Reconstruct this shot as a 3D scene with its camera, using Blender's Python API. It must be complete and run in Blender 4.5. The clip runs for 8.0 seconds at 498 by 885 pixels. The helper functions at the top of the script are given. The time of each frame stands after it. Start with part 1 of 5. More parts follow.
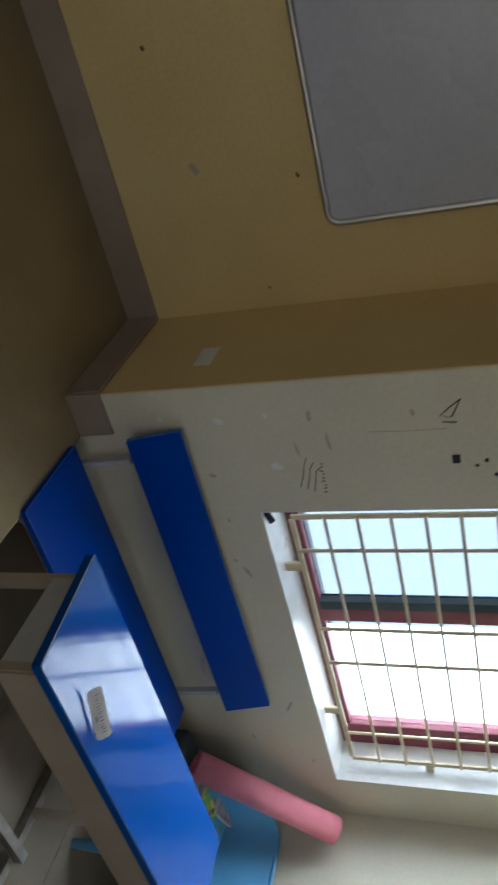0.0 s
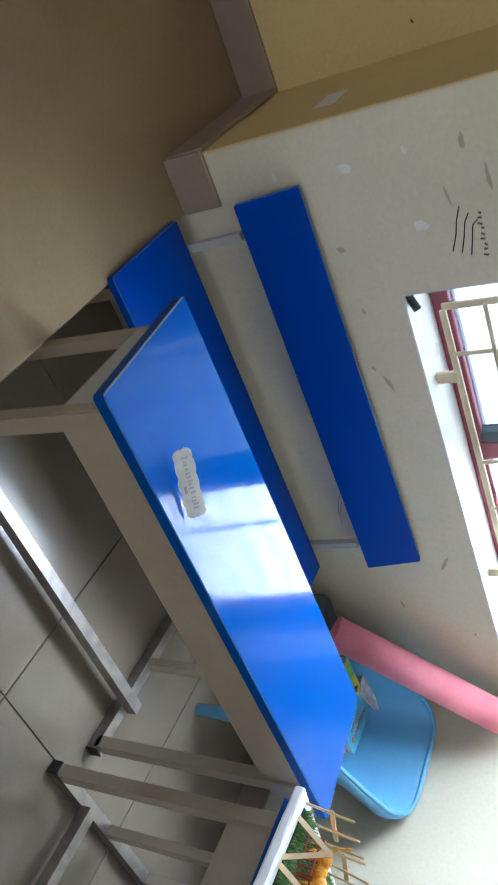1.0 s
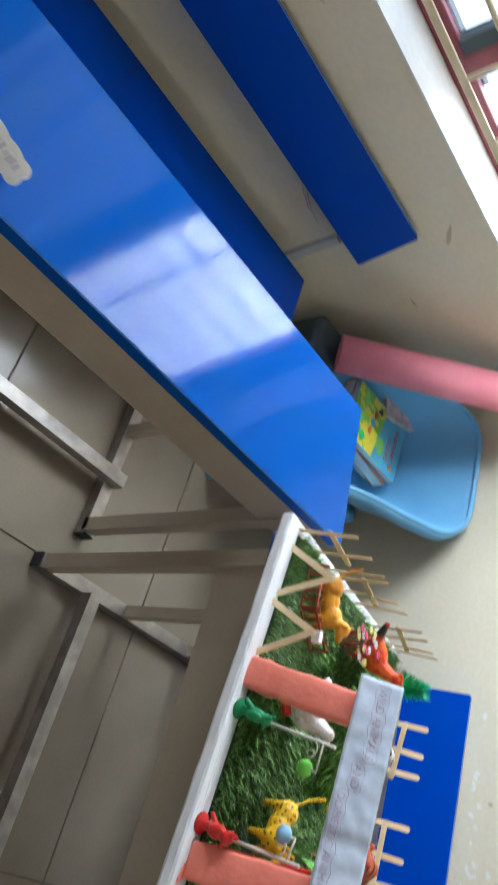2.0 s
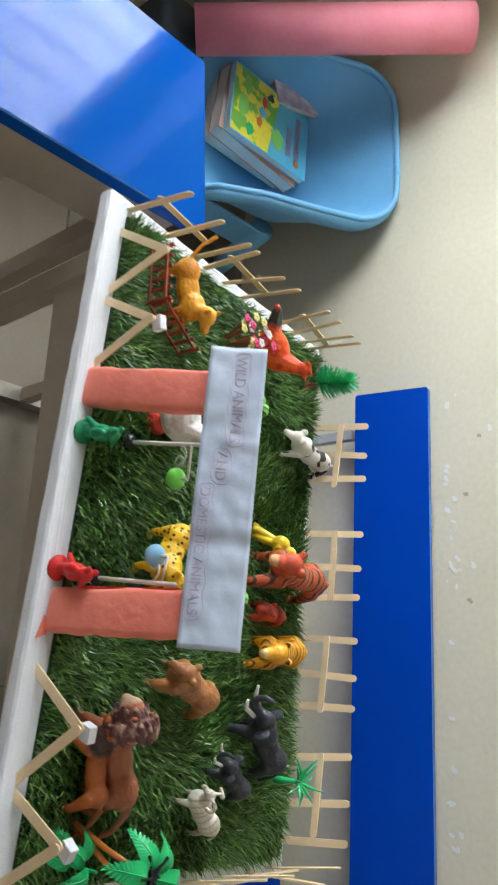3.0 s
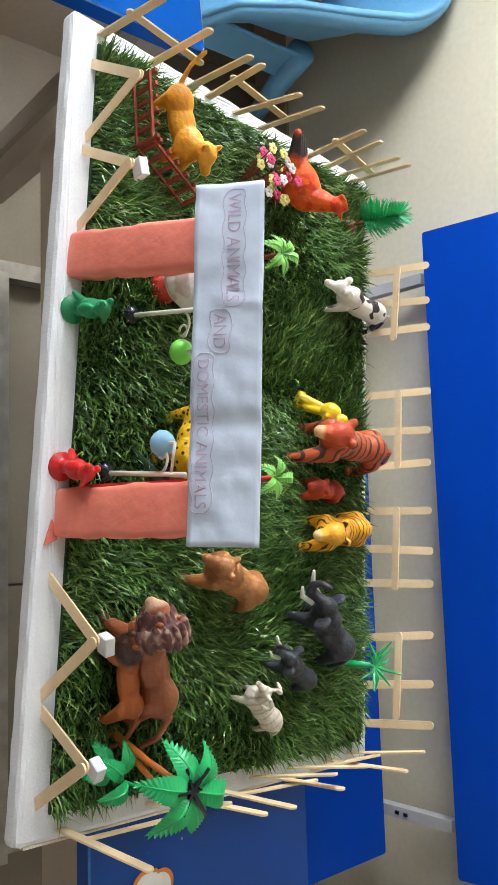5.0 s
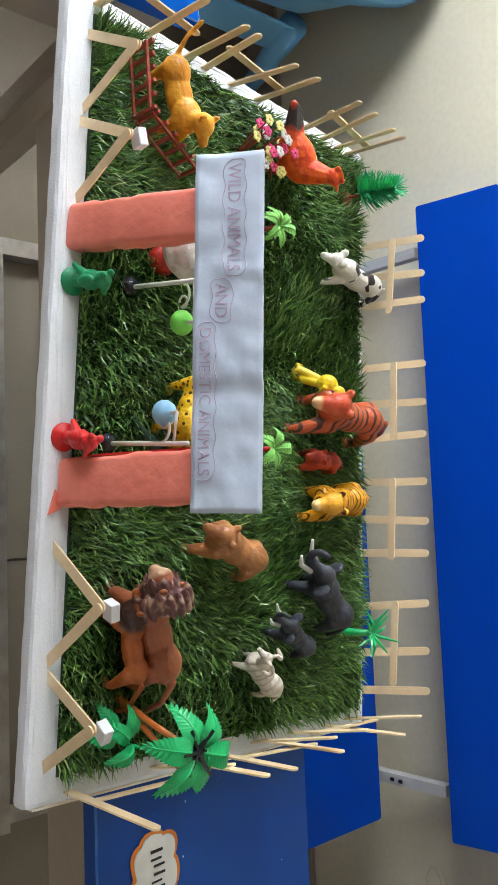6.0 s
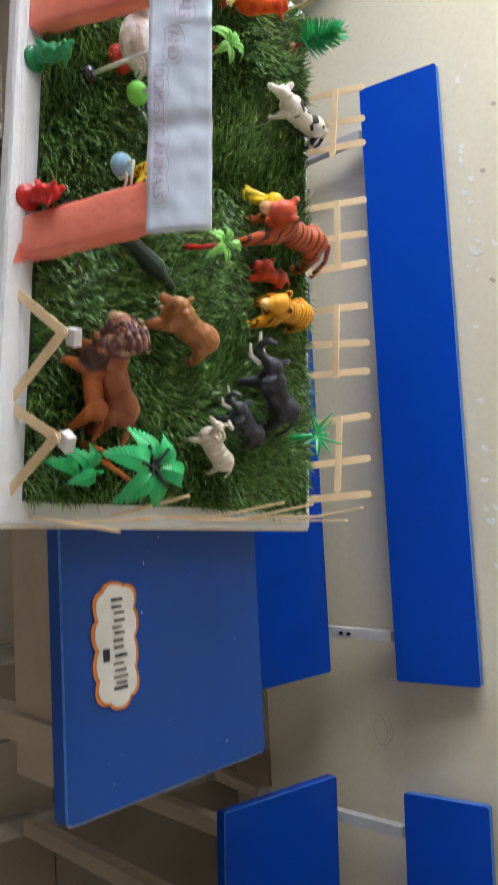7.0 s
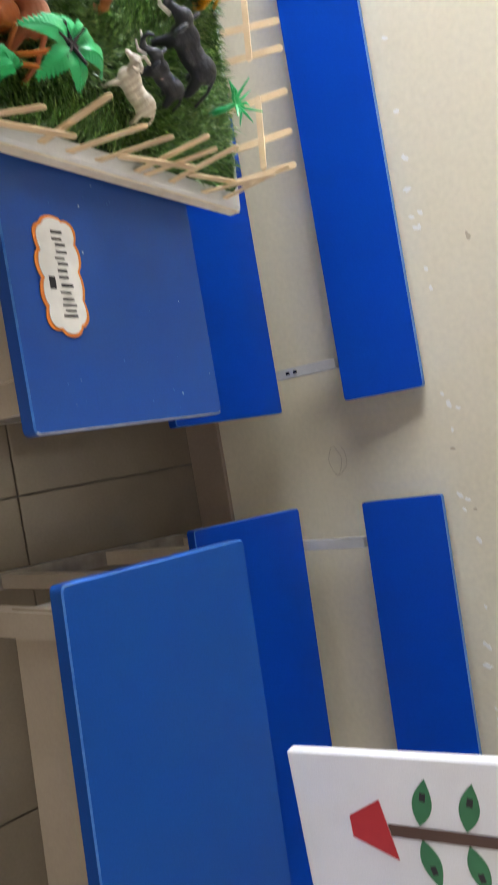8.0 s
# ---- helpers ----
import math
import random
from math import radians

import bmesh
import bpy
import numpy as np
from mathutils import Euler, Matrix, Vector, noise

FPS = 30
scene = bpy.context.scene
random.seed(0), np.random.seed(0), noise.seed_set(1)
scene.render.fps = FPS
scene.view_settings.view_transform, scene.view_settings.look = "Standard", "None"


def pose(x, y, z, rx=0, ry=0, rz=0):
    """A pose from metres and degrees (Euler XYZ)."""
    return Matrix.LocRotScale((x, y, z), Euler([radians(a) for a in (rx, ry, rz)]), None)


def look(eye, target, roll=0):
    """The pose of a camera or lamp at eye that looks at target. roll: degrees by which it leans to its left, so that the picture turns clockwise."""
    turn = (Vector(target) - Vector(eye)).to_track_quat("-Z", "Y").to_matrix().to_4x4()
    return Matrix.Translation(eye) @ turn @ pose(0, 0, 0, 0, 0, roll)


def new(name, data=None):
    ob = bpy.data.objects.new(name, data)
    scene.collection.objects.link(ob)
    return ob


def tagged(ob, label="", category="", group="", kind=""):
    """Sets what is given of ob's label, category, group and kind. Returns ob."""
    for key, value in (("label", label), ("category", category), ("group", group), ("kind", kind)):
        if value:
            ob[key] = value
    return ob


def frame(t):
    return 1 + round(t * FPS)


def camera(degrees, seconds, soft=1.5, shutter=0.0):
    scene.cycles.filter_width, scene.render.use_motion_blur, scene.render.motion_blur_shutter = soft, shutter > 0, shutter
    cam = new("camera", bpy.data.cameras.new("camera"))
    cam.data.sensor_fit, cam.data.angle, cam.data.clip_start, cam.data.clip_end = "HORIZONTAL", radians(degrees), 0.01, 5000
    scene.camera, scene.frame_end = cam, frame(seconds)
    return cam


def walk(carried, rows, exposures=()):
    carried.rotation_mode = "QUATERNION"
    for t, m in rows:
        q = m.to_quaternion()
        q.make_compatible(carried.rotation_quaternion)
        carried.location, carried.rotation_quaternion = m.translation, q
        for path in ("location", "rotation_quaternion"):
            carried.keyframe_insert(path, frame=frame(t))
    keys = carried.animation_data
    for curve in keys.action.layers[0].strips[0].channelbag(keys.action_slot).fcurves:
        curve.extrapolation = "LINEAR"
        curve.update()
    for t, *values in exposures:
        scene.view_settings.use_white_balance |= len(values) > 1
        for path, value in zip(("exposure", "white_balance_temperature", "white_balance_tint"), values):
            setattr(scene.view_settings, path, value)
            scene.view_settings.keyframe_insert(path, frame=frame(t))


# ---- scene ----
cam = camera(34.8, 8.0, 1.5, 0.25)
PATH = [
    (0, (1.69, -2.872, 1.581), (0.122, -1.828, 0.909), 87.2),
    (0.5, (1.656, -2.591, 1.477), (0.186, -1.58, 0.573), 86.9),
    (1, (1.618, -2.273, 1.472), (0.235, -1.269, 0.433), 87.3),
    (1.2, (1.583, -2.17, 1.449), (0.228, -1.172, 0.37), 87.5),
    (2.3, (1.427, -1.667, 1.456), (0.646, -0.324, 0.197), 79.9),
    (2.5, (1.432, -1.586, 1.448), (0.754, -0.21, 0.164), 78.1),
    (3, (1.463, -1.381, 1.446), (0.916, 0.037, 0.146), 78.8),
    (3.5, (1.477, -1.277, 1.436), (1.001, 0.111, 0.077), 78.8),
    (4, (1.462, -1.234, 1.43), (1.096, 0.086, -0.027), 78.8),
    (4.5, (1.434, -1.219, 1.417), (1.167, 0.056, -0.101), 80.0),
    (6, (1.446, -1.234, 1.416), (1.275, 0.055, -0.103), 82.0),
    (6.5, (1.51, -1.248, 1.436), (1.338, 0.07, -0.058), 82.1),
    (7, (1.714, -1.269, 1.449), (1.54, 0.1, 0.002), 81.9),
    (7.5, (1.926, -1.311, 1.447), (1.782, 0.131, 0.069), 80.8),
    (8, (2.088, -1.305, 1.435), (2.092, 0.154, 0.067), 80.4),
]
walk(cam, [(t, look(eye, target, roll)) for t, eye, target, roll in PATH],
     exposures=[(0.0, -1.35, 5800, 10), (0.5, -0.57, 5800, 12), (1.0, -0.33, 5600, 12), (2.5, -0.62, 6350, 13), (3.5, -0.62, 6400, 14), (4.5, -0.36, 6600, 15),
                (6.0, -0.52, 6450, 15), (7.0, -0.5, 6650, 18), (7.5, -0.38, 6500, 18), (8.0, -0.04, 6650, 19)])

# ---- light ----
world = bpy.data.worlds.new("sky_world")
scene.world = world
world.use_nodes = True
_wn = world.node_tree
_bg = _wn.nodes["Background"]
_sky = _wn.nodes.new("ShaderNodeTexSky")
_sky.sky_type = "NISHITA"
_sky.sun_disc = False
_sky.sun_elevation, _sky.sun_rotation = radians(55), radians(120)
_wn.links.new(_sky.outputs[0], _bg.inputs[0])
_bg.inputs[1].default_value = 0.15

sun = new("sun", bpy.data.lights.new("sun", "SUN"))
sun.data.energy, sun.data.angle, sun.data.color = 1.0, radians(12), (1, 0.96, 0.9)
sun.matrix_world = look((6, -3, 8), (0, 0, 0))

WALL_X, WALL_Y = -0.02, 0.022          # faces of the window wall and of the wall behind the desks
ALC_X, RET_Y = -0.50, -1.915           # recessed wall and the return between them
DAIS_Z, DAIS_Y, DAIS_X = 0.345, -1.79, 1.30
ROOM_X, ROOM_Y, ROOM_Z = 5.2, -6.0, 3.0
WIN_Y0, WIN_Y1, WIN_Z0, WIN_Z1 = -1.49, -0.19, 0.824, 2.05
WALL_T = 0.24

window_light = new("window_daylight", bpy.data.lights.new("window_daylight", "AREA"))
window_light.data.shape = "RECTANGLE"
window_light.data.size, window_light.data.size_y = WIN_Y1 - WIN_Y0 - 0.04, WIN_Z1 - WIN_Z0 - 0.04
window_light.data.energy, window_light.data.color = 118, (0.87, 0.97, 1.0)
window_light.matrix_world = look((WALL_X - WALL_T - 0.02, (WIN_Y0 + WIN_Y1) / 2, (WIN_Z0 + WIN_Z1) / 2), (3, (WIN_Y0 + WIN_Y1) / 2, (WIN_Z0 + WIN_Z1) / 2 - 0.3))
# an assumed second window, added out of view in the far side wall, lets in the rest of the daylight
E_Y0, E_Y1, E_Z0, E_Z1 = -4.6, -1.4, 0.9, 2.1
side_light = new("assumed_window_daylight", bpy.data.lights.new("assumed_window_daylight", "AREA"))
side_light.data.shape = "RECTANGLE"
side_light.data.size, side_light.data.size_y = E_Y1 - E_Y0, E_Z1 - E_Z0
side_light.data.energy, side_light.data.color = 36, (1.0, 0.91, 0.77)
side_light.matrix_world = look((ROOM_X + 0.1, (E_Y0 + E_Y1) / 2, (E_Z0 + E_Z1) / 2), (0, (E_Y0 + E_Y1) / 2, (E_Z0 + E_Z1) / 2 - 0.2))

# an unseen opening behind the camera, added with a lamp to brighten the desk wall
S_X0, S_X1, S_Z0, S_Z1 = 1.2, 4.2, 0.9, 2.1
rear_light = new("rear_fill", bpy.data.lights.new("rear_fill", "AREA"))
rear_light.data.shape = "RECTANGLE"
rear_light.data.size, rear_light.data.size_y = S_X1 - S_X0, S_Z1 - S_Z0
rear_light.data.energy, rear_light.data.color = 8, (1.0, 0.97, 0.92)
rear_light.matrix_world = look(((S_X0 + S_X1) / 2, ROOM_Y - 0.1, (S_Z0 + S_Z1) / 2), ((S_X0 + S_X1) / 2, 0, (S_Z0 + S_Z1) / 2 - 0.2))


# ---- materials ----
def material(name, color, rough=0.5, metal=0.0, second=None, scale=6.0, amount=1.0, fine=60.0, bump=0.0, coat=0.0, contrast=(0.35, 0.65), per_object=0.0, rough_var=0.08, spec=0.5):
    """A surface with stains at one scale and grain at another."""
    m = bpy.data.materials.new(name)
    m.use_nodes = True
    nt = m.node_tree
    n, l = nt.nodes, nt.links
    b = n["Principled BSDF"]
    b.inputs["Metallic"].default_value = metal
    b.inputs["Coat Weight"].default_value = coat
    b.inputs["Specular IOR Level"].default_value = spec
    b.inputs["Coat Roughness"].default_value = 0.08
    tc = n.new("ShaderNodeTexCoord")
    n1 = n.new("ShaderNodeTexNoise")
    n1.inputs["Scale"].default_value, n1.inputs["Detail"].default_value = scale, 6
    n2 = n.new("ShaderNodeTexNoise")
    n2.inputs["Scale"].default_value, n2.inputs["Detail"].default_value = fine, 4
    l.new(tc.outputs["Object"], n1.inputs["Vector"])
    l.new(tc.outputs["Object"], n2.inputs["Vector"])
    ramp = n.new("ShaderNodeMapRange")
    ramp.inputs[1].default_value, ramp.inputs[2].default_value = contrast
    l.new(n1.outputs[0], ramp.inputs[0])
    mix = n.new("ShaderNodeMix")
    mix.data_type = "RGBA"
    c2 = second or tuple(c * 0.82 for c in color)
    mix.inputs["A"].default_value, mix.inputs["B"].default_value = (*color, 1), (*c2, 1)
    sc = n.new("ShaderNodeMath")
    sc.operation = "MULTIPLY"
    sc.inputs[1].default_value = amount
    l.new(ramp.outputs[0], sc.inputs[0])
    l.new(sc.outputs[0], mix.inputs["Factor"])
    hsv = n.new("ShaderNodeHueSaturation")
    l.new(mix.outputs["Result"], hsv.inputs["Color"])
    val = n.new("ShaderNodeMapRange")
    val.inputs[3].default_value, val.inputs[4].default_value = 0.9, 1.1
    l.new(n2.outputs[0], val.inputs[0])
    if per_object:
        info = n.new("ShaderNodeObjectInfo")
        add = n.new("ShaderNodeMath")
        add.operation = "MULTIPLY_ADD"
        add.inputs[1].default_value = per_object
        l.new(info.outputs["Random"], add.inputs[0])
        l.new(val.outputs[0], add.inputs[2])
        l.new(add.outputs[0], hsv.inputs["Value"])
    else:
        l.new(val.outputs[0], hsv.inputs["Value"])
    l.new(hsv.outputs[0], b.inputs["Base Color"])
    rr = n.new("ShaderNodeMapRange")
    rr.inputs[3].default_value, rr.inputs[4].default_value = max(0.02, rough - rough_var), min(1, rough + rough_var)
    l.new(n1.outputs[0], rr.inputs[0])
    l.new(rr.outputs[0], b.inputs["Roughness"])
    if bump:
        bp = n.new("ShaderNodeBump")
        bp.inputs["Strength"].default_value, bp.inputs["Distance"].default_value = bump, 0.004
        l.new(n2.outputs[0], bp.inputs["Height"])
        l.new(bp.outputs[0], b.inputs["Normal"])
    return m


def patterned(name, base, mark, kind, scale, spot=None, spot_at=(0, 0, 0), spot_r=0.02, rough=0.42, lo=0.5, hi=0.56, muzzle=None):
    """Moulded toy plastic with painted stripes or blotches, and one painted zone round a point."""
    m = material(name, base, rough, scale=40, amount=0.6, fine=400, bump=0.15)
    n, l = m.node_tree.nodes, m.node_tree.links
    b = n["Principled BSDF"]
    src = b.inputs["Base Color"].links[0].from_socket
    tc = n.new("ShaderNodeTexCoord")
    if kind == "stripes":
        tex = n.new("ShaderNodeTexWave")
        tex.bands_direction = "X"
        tex.inputs["Scale"].default_value, tex.inputs["Distortion"].default_value = scale, 2.5
        tex.inputs["Detail"].default_value, tex.inputs["Detail Scale"].default_value = 2, 1.5
        out = tex.outputs[1]
    elif kind == "spots":
        tex = n.new("ShaderNodeTexVoronoi")
        tex.inputs["Scale"].default_value = scale
        out = tex.outputs[0]
    else:
        tex = n.new("ShaderNodeTexNoise")
        tex.inputs["Scale"].default_value, tex.inputs["Detail"].default_value = scale, 1
        out = tex.outputs[0]
    l.new(tc.outputs["Object"], tex.inputs["Vector"])
    mr = n.new("ShaderNodeMapRange")
    mr.inputs[1].default_value, mr.inputs[2].default_value = lo, hi
    l.new(out, mr.inputs[0])
    mix = n.new("ShaderNodeMix")
    mix.data_type = "RGBA"
    mix.inputs["B"].default_value = (*mark, 1)
    l.new(mr.outputs[0], mix.inputs["Factor"])
    l.new(src, mix.inputs["A"])
    last = mix.outputs["Result"]
    for spot, spot_at, spot_r in ([(spot, spot_at, spot_r)] if spot else []) + ([muzzle] if muzzle else []):
        d = n.new("ShaderNodeVectorMath")
        d.operation = "DISTANCE"
        d.inputs[1].default_value = spot_at
        l.new(tc.outputs["Object"], d.inputs[0])
        mr2 = n.new("ShaderNodeMapRange")
        mr2.inputs[1].default_value, mr2.inputs[2].default_value = spot_r * 1.12, spot_r * 0.9
        l.new(d.outputs["Value"], mr2.inputs[0])
        mix2 = n.new("ShaderNodeMix")
        mix2.data_type = "RGBA"
        mix2.inputs["B"].default_value = (*spot, 1)
        l.new(last, mix2.inputs["A"])
        l.new(mr2.outputs[0], mix2.inputs["Factor"])
        last = mix2.outputs["Result"]
    l.new(last, b.inputs["Base Color"])
    fur = n.new("ShaderNodeTexNoise")
    fur.inputs["Scale"].default_value, fur.inputs["Detail"].default_value = 260, 3
    co = n.new("ShaderNodeTexCoord")
    l.new(co.outputs["Object"], fur.inputs["Vector"])
    bp = n.new("ShaderNodeBump")
    bp.inputs["Strength"].default_value, bp.inputs["Distance"].default_value = 0.45, 0.002
    l.new(fur.outputs[0], bp.inputs["Height"])
    l.new(bp.outputs[0], b.inputs["Normal"])
    return m


M = {}
M["wall"] = material("cream_wall_paint", (0.71, 0.65, 0.505), 0.6, second=(0.63, 0.555, 0.40), scale=1.6, amount=0.6, fine=90, bump=0.08, contrast=(0.45, 0.75))
M["yellow_wall"] = material("ochre_wall_paint", (0.74, 0.56, 0.26), 0.6, second=(0.65, 0.48, 0.20), scale=2.0, amount=0.7, fine=90, bump=0.08, contrast=(0.42, 0.7))
M["ceiling"] = material("white_ceiling_paint", (0.75, 0.73, 0.68), 0.8, fine=80)
M["tile"] = material("polished_floor_tile", (0.240, 0.200, 0.150), 0.18, second=(0.205, 0.168, 0.124), scale=5, fine=150, per_object=0.06)
M["grout"] = material("dark_grout", (0.15, 0.135, 0.11), 0.8)
M["skirting"] = material("brown_skirting_tile", (0.36, 0.28, 0.215), 0.35, scale=4, fine=120)
M["dais"] = material("polished_stone_dais", (0.32, 0.24, 0.132), 0.1, second=(0.265, 0.195, 0.105), scale=2.5, fine=120)
M["blue"] = material("blue_laminate_gloss", (0.001, 0.060, 0.30), 0.09, second=(0.002, 0.063, 0.29), scale=9, fine=240, rough_var=0.02, spec=0.115)
M["blue_seat"] = material("blue_laminate_satin", (0.0, 0.046, 0.37), 0.3, second=(0.0, 0.048, 0.36), scale=8, fine=240, spec=0.14, rough_var=0.015)
M["blue_matt"] = material("blue_laminate_worn", (0.007, 0.063, 0.31), 0.33, second=(0.010, 0.067, 0.295), scale=10, fine=300, spec=0.25, rough_var=0.03)
M["edge_blue"] = material("light_blue_laminate_edge", (0.012, 0.12, 0.46), 0.35, second=(0.05, 0.18, 0.48), scale=60, fine=200)
M["blue_satin"] = material("blue_laminate_clean", (0.003, 0.060, 0.30), 0.4, second=(0.004, 0.063, 0.29), scale=10, fine=300, spec=0.12, rough_var=0.03)
M["worn"] = material("worn_laminate_edge", (0.28, 0.35, 0.52), 0.4, second=(0.62, 0.65, 0.68), scale=40, fine=200, contrast=(0.3, 0.7))
M["frame"] = material("beige_powder_coated_steel", (0.39, 0.325, 0.25), 0.42, second=(0.34, 0.28, 0.21), scale=7, fine=200)
M["frame_grey"] = material("grey_painted_steel", (0.50, 0.49, 0.47), 0.4, scale=12, fine=200)
M["steel"] = material("scuffed_steel_tube", (0.42, 0.39, 0.36), 0.32, metal=0.75, second=(0.29, 0.265, 0.24), scale=25, fine=260, bump=0.1)
M["rubber"] = material("black_rubber", (0.02, 0.02, 0.022), 0.7)
M["foam"] = material("white_styrofoam", (0.76, 0.76, 0.78), 0.85, second=(0.68, 0.68, 0.70), scale=30, fine=420, bump=0.2, amount=0.5)
M["foam_smooth"] = material("smooth_white_foam_board", (0.84, 0.84, 0.86), 0.75, second=(0.80, 0.80, 0.82), scale=12, fine=500, bump=0.06)
M["foam_cut"] = material("cut_styrofoam_edge", (0.86, 0.79, 0.67), 0.85, second=(0.76, 0.65, 0.49), scale=26, fine=380, bump=0.5)
M["stick"] = material("birch_craft_stick", (0.74, 0.58, 0.37), 0.65, second=(0.62, 0.44, 0.25), scale=18, fine=300, per_object=0.22)
M["coral"] = material("coral_paper", (0.87, 0.25, 0.18), 0.42, second=(0.80, 0.20, 0.14), scale=22, fine=75, bump=0.32)
# banner's white paper, with its shade and blue window light put into the colour
M["paper"] = material("blue_shaded_white_paper", (0.52, 0.58, 0.69), 0.6, second=(0.47, 0.53, 0.64), scale=9, fine=90, bump=0.1)
M["card"] = material("white_card", (0.84, 0.83, 0.80), 0.6, scale=12)
M["orange_ink"] = material("orange_marker", (0.80, 0.24, 0.03), 0.6)
M["black_ink"] = material("black_marker", (0.015, 0.015, 0.02), 0.6)
M["faint_ink"] = material("faint_violet_pen", (0.45, 0.42, 0.52), 0.6)
M["pen"] = material("red_violet_pen", (0.46, 0.35, 0.48), 0.6)
M["grass_mat"] = material("dark_green_grass_backing", (0.018, 0.05, 0.014), 0.9, scale=40)
M["plastic_blue"] = material("sky_blue_moulded_plastic", (0.17, 0.46, 0.74), 0.36, second=(0.15, 0.42, 0.70), scale=8, fine=150)
M["pink"] = material("pink_foam_sheet", (0.87, 0.28, 0.35), 0.6, second=(0.80, 0.23, 0.30), scale=9, fine=120)
M["grille"] = material("cream_painted_iron", (0.66, 0.56, 0.38), 0.5, second=(0.52, 0.42, 0.27), scale=14, fine=150)
M["maroon"] = material("maroon_painted_steel", (0.20, 0.035, 0.055), 0.45, scale=9)
M["reveal"] = material("white_window_reveal", (0.82, 0.82, 0.80), 0.3, scale=6)
M["aluminium"] = material("brushed_aluminium", (0.62, 0.61, 0.60), 0.3, metal=0.9, fine=300)
M["board"] = material("grey_white_board_enamel", (0.58, 0.585, 0.66), 0.28, second=(0.53, 0.535, 0.61), scale=3, fine=60)
M["scuff"] = material("chipped_plaster", (0.88, 0.87, 0.83), 0.8)
M["grime"] = material("grey_grime", (0.52, 0.44, 0.32), 0.8)
M["green_plastic"] = material("bright_green_plastic", (0.01, 0.46, 0.14), 0.35, scale=30)
M["jade"] = material("jade_green_plastic", (0.008, 0.24, 0.09), 0.35, scale=30)
M["pine_green"] = material("bristle_green_plastic", (0.03, 0.55, 0.22), 0.4, scale=30)
M["light_green"] = material("light_green_plastic", (0.22, 0.58, 0.12), 0.4, scale=30)
M["dark_green"] = material("dark_green_plastic", (0.012, 0.045, 0.025), 0.35, scale=30)
M["red_plastic"] = material("red_plastic", (0.62, 0.02, 0.018), 0.32, scale=30)
M["brown_plastic"] = material("red_brown_plastic", (0.30, 0.055, 0.03), 0.4, scale=30)
M["white_plastic"] = material("white_plastic", (0.80, 0.78, 0.74), 0.4, scale=30)
M["black_plastic"] = material("black_plastic", (0.012, 0.013, 0.018), 0.25)
M["lime"] = material("lime_plastic", (0.22, 0.80, 0.10), 0.3)
M["pale_blue"] = material("pale_blue_plastic", (0.30, 0.58, 0.80), 0.3)
M["orange_plastic"] = material("orange_brown_plastic", (0.62, 0.17, 0.03), 0.4, scale=30)
M["yellow_plastic"] = material("yellow_plastic", (0.80, 0.55, 0.02), 0.35, scale=30)
M["flower_pink"] = material("pink_petals", (0.80, 0.07, 0.22), 0.5)
M["flower_yellow"] = material("pale_yellow_petals", (0.80, 0.72, 0.25), 0.5)
M["flower_white"] = material("white_petals", (0.85, 0.82, 0.82), 0.5)
M["slate"] = material("dark_slate_fabric", (0.05, 0.07, 0.085), 0.8, fine=300, bump=0.2)
M["leaf_paper"] = material("green_craft_paper", (0.035, 0.20, 0.085), 0.6)
M["red_paper"] = material("red_craft_paper", (0.55, 0.025, 0.03), 0.6)
M["brown_paper"] = material("brown_craft_paper", (0.10, 0.05, 0.035), 0.6)
M["page"] = material("book_pages", (0.74, 0.70, 0.62), 0.8, fine=500)
M["cover_teal"] = material("teal_book_cover", (0.03, 0.34, 0.48), 0.35)
M["cover_orange"] = material("orange_book_cover", (0.72, 0.20, 0.08), 0.35, second=(0.45, 0.35, 0.33), scale=14)
M["cover_yellow"] = material("yellow_green_print", (0.72, 0.62, 0.05), 0.35, second=(0.16, 0.42, 0.06), scale=22, contrast=(0.5, 0.54))
M["cover_blue"] = material("light_blue_print", (0.12, 0.50, 0.72), 0.35)
M["cover_mauve"] = material("mauve_print", (0.45, 0.33, 0.42), 0.5, second=(0.70, 0.62, 0.66), scale=30)


def glass(tint=(0.95, 0.98, 1)):
    m = bpy.data.materials.new("window_glass")
    m.use_nodes = True
    b = m.node_tree.nodes["Principled BSDF"]
    b.inputs["Base Color"].default_value = (*tint, 1)
    b.inputs["Roughness"].default_value = 0.03
    b.inputs["Transmission Weight"].default_value = 1
    b.inputs["IOR"].default_value = 1.45
    return m


M["glass"] = glass()
# dark tint that dims the daylight seen through these panes
M["glass_dusty"] = glass((0.070, 0.080, 0.092))


def glowing(name, color, strength):
    m = bpy.data.materials.new(name)
    m.use_nodes = True
    b = m.node_tree.nodes["Principled BSDF"]
    b.inputs["Base Color"].default_value = (*color, 1)
    b.inputs["Emission Color"].default_value = (*color, 1)
    b.inputs["Emission Strength"].default_value = strength
    return m


M["sky_glow"] = glowing("hazy_daylight", (0.90, 0.97, 1.0), 9.0)


